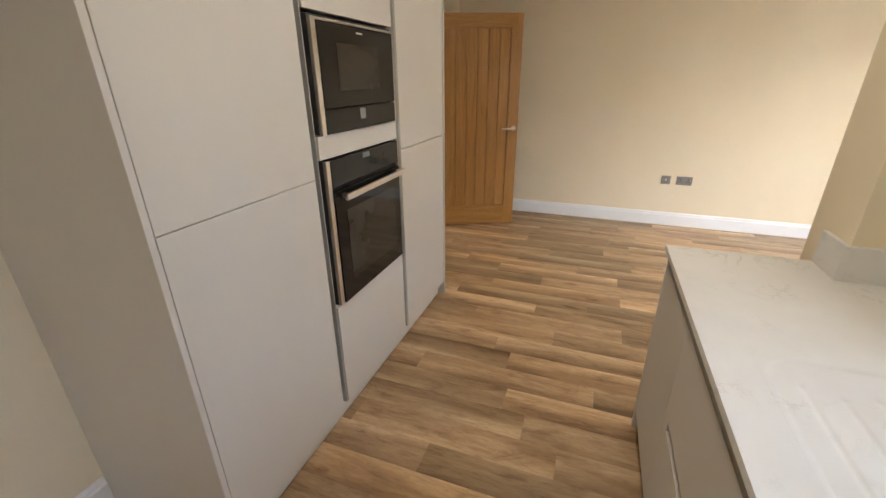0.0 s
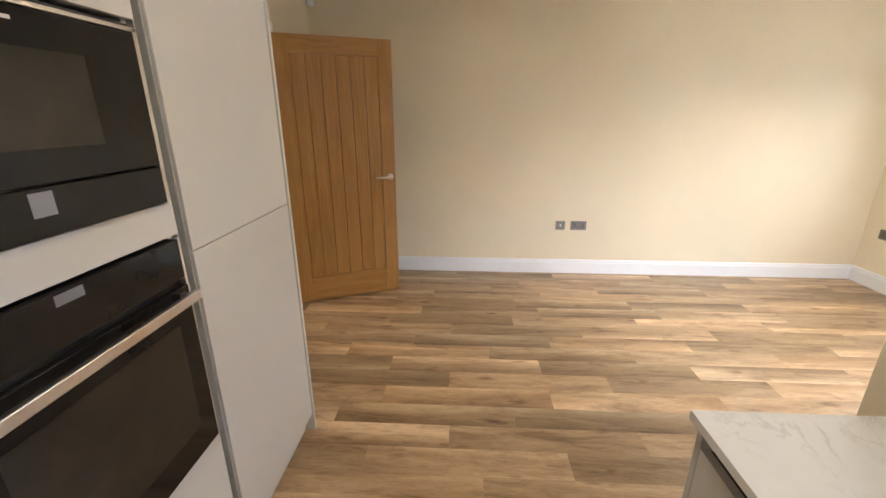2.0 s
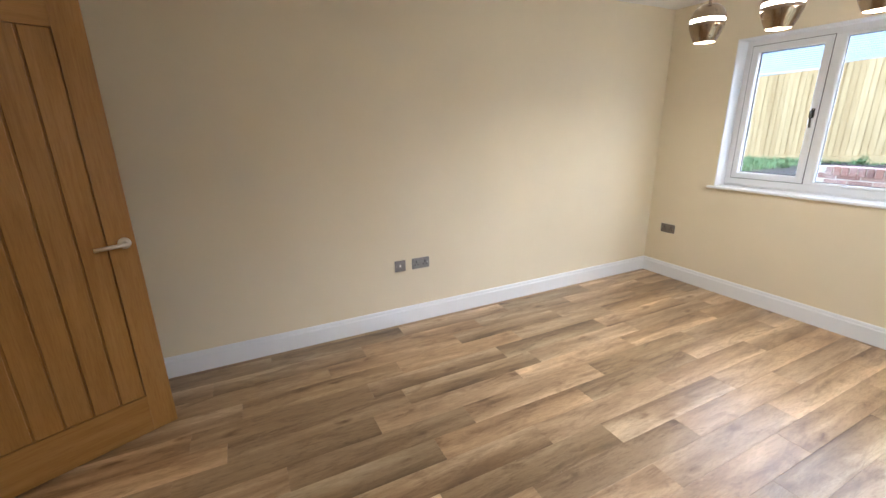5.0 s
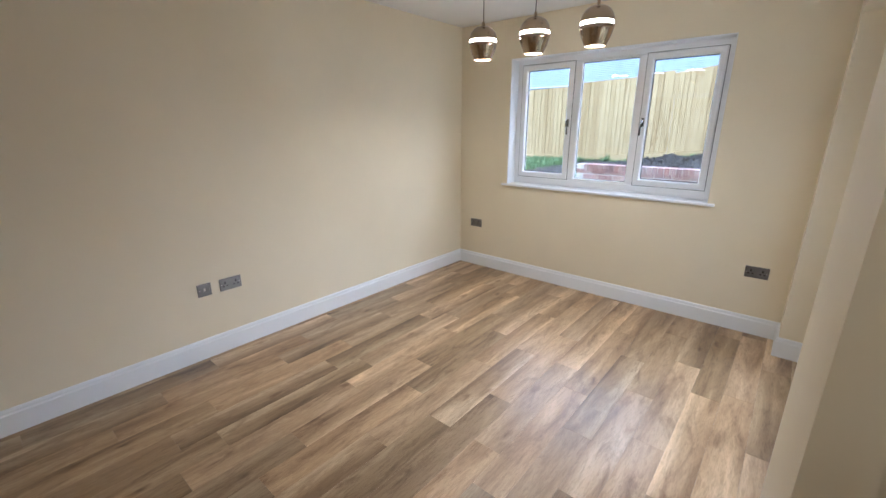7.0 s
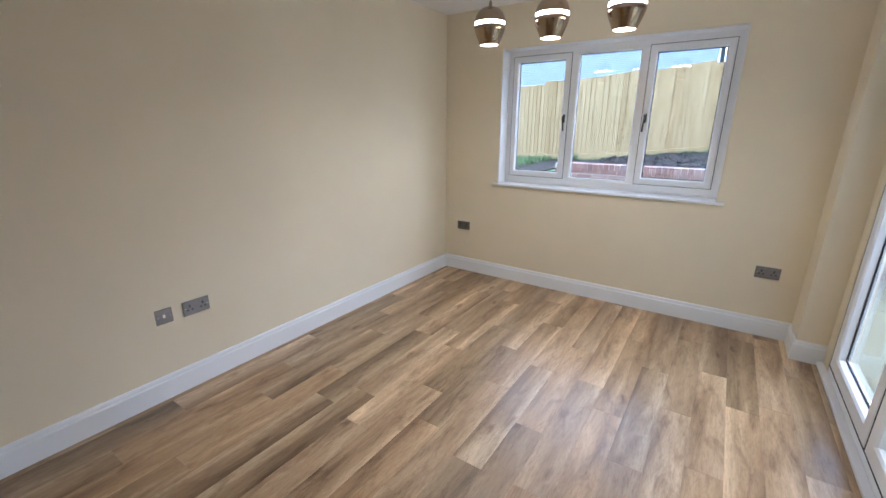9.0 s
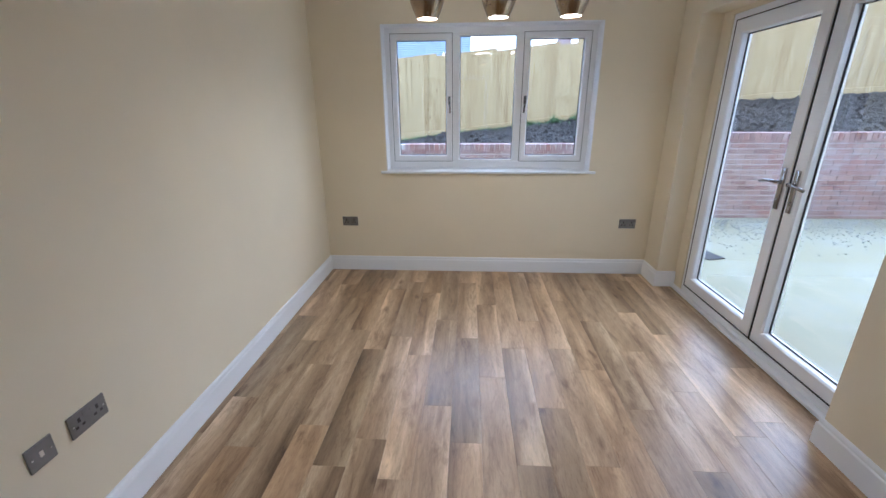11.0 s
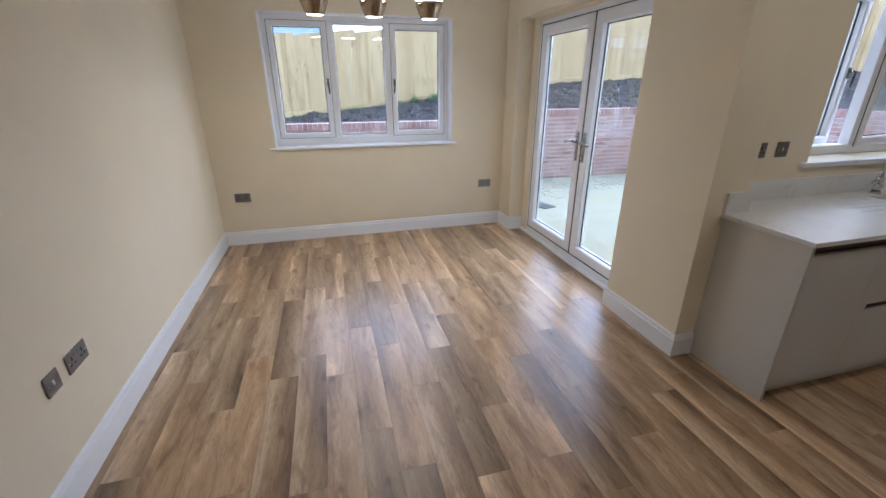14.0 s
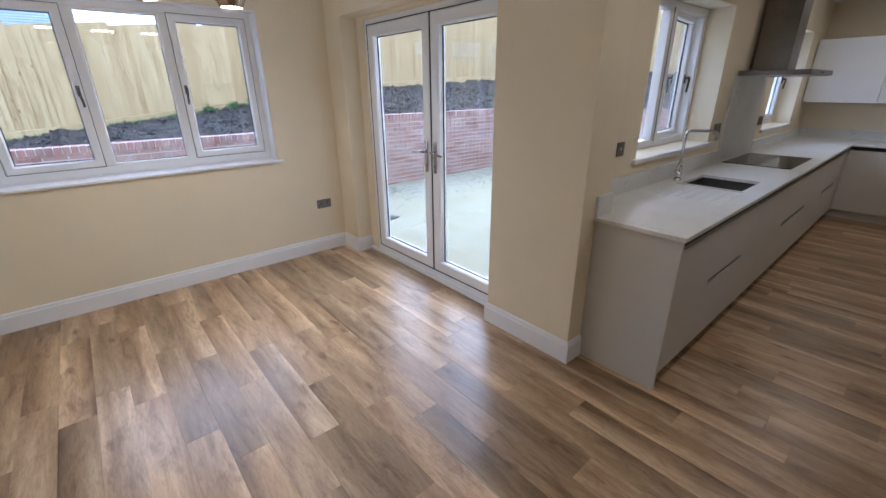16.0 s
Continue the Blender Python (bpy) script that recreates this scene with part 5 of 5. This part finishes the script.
# retaining wall of single bricks
rw = thing("retaining_wall", "red brick garden retaining wall with pale mortar", "garden wall", kind="structure")
BL, BH, BD, MJ = 0.215, 0.065, 0.1025, 0.010
bm = bmesh.new()
box(bm, WALL_X + 0.006, WALL_X + 0.205, WALL_S + 0.006, 0.75, GZ - 0.2, 1.117)
box(bm, WALL_X + 0.006, WALL_X + 0.205, 0.75, 4.55, GZ - 0.2, 0.967)
box(bm, -1.5, WALL_X + 0.205, WALL_S - 0.205, WALL_S - 0.006, GZ - 0.2, 1.117)
part("mortar_core", bm, MORTAR, rw)
bm = bmesh.new()
box(bm, 0, BD, 0, BL, 0, BH, 0.004)
stretcher = finish(bm, "brick", BRICK)
bm = bmesh.new()
box(bm, 0, 0.215, 0, 0.065, 0, 0.1025, 0.004)
soldier = finish(bm, "brick", BRICK)


def lay(mesh, x, y, z, turn=0):
    ob = new("brick", mesh)
    ob.parent = rw
    ob.matrix_basis = pose(x + rng.uniform(-0.002, 0.002), y, z + rng.uniform(-0.001, 0.001), 0, 0, turn + rng.uniform(-0.5, 0.5))


rest = bmesh.new()
n_parts = 0
for c in range(16):
    z = GZ - 0.02 + c * (BH + MJ)
    y = WALL_S + 0.0 + (0.1125 if c % 2 else 0)
    while y < 4.35:
        top = wall_top(y + 0.1) - 0.105
        if z + BH <= top + 0.03:
            near = -1.7 < y < 0.4 or (c >= 11 and 1.9 < y < 4.5)
            if near and n_parts < 225:
                lay(stretcher, WALL_X, y, z)
                n_parts += 1
            else:
                box(rest, WALL_X, WALL_X + BD, y, y + BL, z, z + BH)
        y += BL + MJ
y = WALL_S
k = 0
while y < 4.45:
    z = wall_top(y) - 0.1025
    if -1.9 < y < 0.3 or 2.2 < y < 4.45:
        lay(soldier, WALL_X - 0.006, y, z)
    else:
        box(rest, WALL_X - 0.006, WALL_X + 0.209, y, y + 0.065, z, z + 0.1025)
    y += 0.075
for c in range(16):
    z = GZ - 0.02 + c * (BH + MJ)
    if z + BH > 1.05:
        break
    x = -1.4 + (0.1125 if c % 2 else 0)
    while x < WALL_X - 0.12:
        box(rest, x, x + BL, WALL_S - BD, WALL_S, z, z + BH)
        x += BL + MJ
x = -1.4
while x < WALL_X - 0.02:
    box(rest, x, x + 0.065, WALL_S - 0.21, WALL_S + 0.006, 1.0225, 1.125)
    x += 0.075
tagged(part("brickwork", rest, BRICK, rw), kind="stuff")

# ---- floor planks ----
bm = bmesh.new()
box(bm, -3.3, XE, 2.75, YN, -0.15, -0.0085)
box(bm, XW, XE, YS, 2.75, -0.15, -0.0085)
box(bm, XW, KX, KS, YS, -0.15, -0.0085)
box(bm, 1.31, 3.24, 1.59, YS, -0.15, -0.0085)
floor = structure("floor", bm, SUBFLOOR, "oak-effect vinyl plank floor in mixed brown tones", "floor")
PL = 0.937
Y0 = 3.852
KNOWN = {6: 0.40, 5: 0.67, 4: 0.325, 3: 0.055, 2: 0.48, 1: 0.238, 0: 0.405, -1: 0.184, -2: 0.655, -3: 0.404, -4: 0.914, -5: 0.289, -6: 0.665, -7: 0.30, -8: 0.08, -9: 0.68, -10: 0.297, -11: -0.10, -12: -0.42, -13: 0.62}
# shade of each plank, row by row, eastwards from two planks west of the row's known joint: D darkest to L lightest
TONES = {6: ".DDd", 5: ".DlD", 4: ".dld", 3: ".dlbb", 2: ".dLb", 1: ".dbD", 0: ".ddLb", -1: "lDLL", -2: "mdlDb", -3: "bDld", -4: "Lblm", -5: ".LDmL", -6: ".Ldl", -7: "..Lml", -8: "..DLb", -9: "..bd", -10: "...ld", -11: "...lLd", -12: "....lD"}
SHADES = {"D": 0.70, "d": 0.79, "b": 0.88, "m": 0.96, "l": 1.05, "L": 1.15}
meshes = {}


def plank_mesh(w, h):
    key = (round(w, 3), round(h, 3))
    if key not in meshes:
        bm = bmesh.new()
        g, c = 0.0002, 0.0006
        lo = [bm.verts.new((x, y, -0.008)) for x, y in ((g, g), (w - g, g), (w - g, h - g), (g, h - g))]
        mid = [bm.verts.new((x, y, -c)) for x, y in ((g, g), (w - g, g), (w - g, h - g), (g, h - g))]
        hi = [bm.verts.new((x, y, 0)) for x, y in ((g + c, g + c), (w - g - c, g + c), (w - g - c, h - g - c), (g + c, h - g - c))]
        bm.faces.new(hi)
        for a, b in ((lo, mid), (mid, hi)):
            for k in range(4):
                bm.faces.new((a[k], a[(k + 1) % 4], b[(k + 1) % 4], b[k]))
        meshes[key] = finish(bm, "plank", FLOOR_OAK)
    return meshes[key]


prng = random.Random(11)


def plank(x0, x1, y0, y1, tone):
    if x1 - x0 < 0.004 or y1 - y0 < 0.004:
        return
    ob = new("plank", plank_mesh(x1 - x0, y1 - y0))
    ob.parent = floor
    ob.location = (x0, y0, 0)
    warm = prng.uniform(-0.03, 0.03)
    tone = 1.03 * tone
    ob.color = (tone * (1 + warm), tone, tone * (1 - warm * 1.5) * (0.84 + 0.16 * min(tone, 1.0)), 1)


row = 6
while True:
    ya, yb = Y0 + ROW * row, Y0 + ROW * (row + 1)
    yb = min(yb, YN)
    if yb < KS:
        break
    if ya < YN:
        ya = max(ya, KS)
        joint = KNOWN.get(row)
        if joint is None:
            joint = prng.uniform(-0.4, 0.5)
        spans = []
        if yb > YS + 0.05:
            spans.append((-3.3 if ya > 2.75 else XW, XE))
        elif yb > 1.60:
            spans += [(XW, PIER_X + 0.02), (1.312, 3.24)]
        else:
            spans.append((XW, 0.95))
        for a, b in spans:
            k = math.floor((a - joint) / PL)
            while joint + k * PL < b:
                xa, xb = max(a, joint + k * PL), min(b, joint + (k + 1) * PL)
                shade = (TONES.get(row, "") + ".")[min(k + 2, len(TONES.get(row, "")))] if k >= -2 else "."
                tone = SHADES.get(shade) or prng.choice((0.74, 0.82, 0.88, 0.94, 0.99, 1.03, 1.08, 1.13))
                plank(xa, xb, ya, yb, tone)
                k += 1
    row -= 1
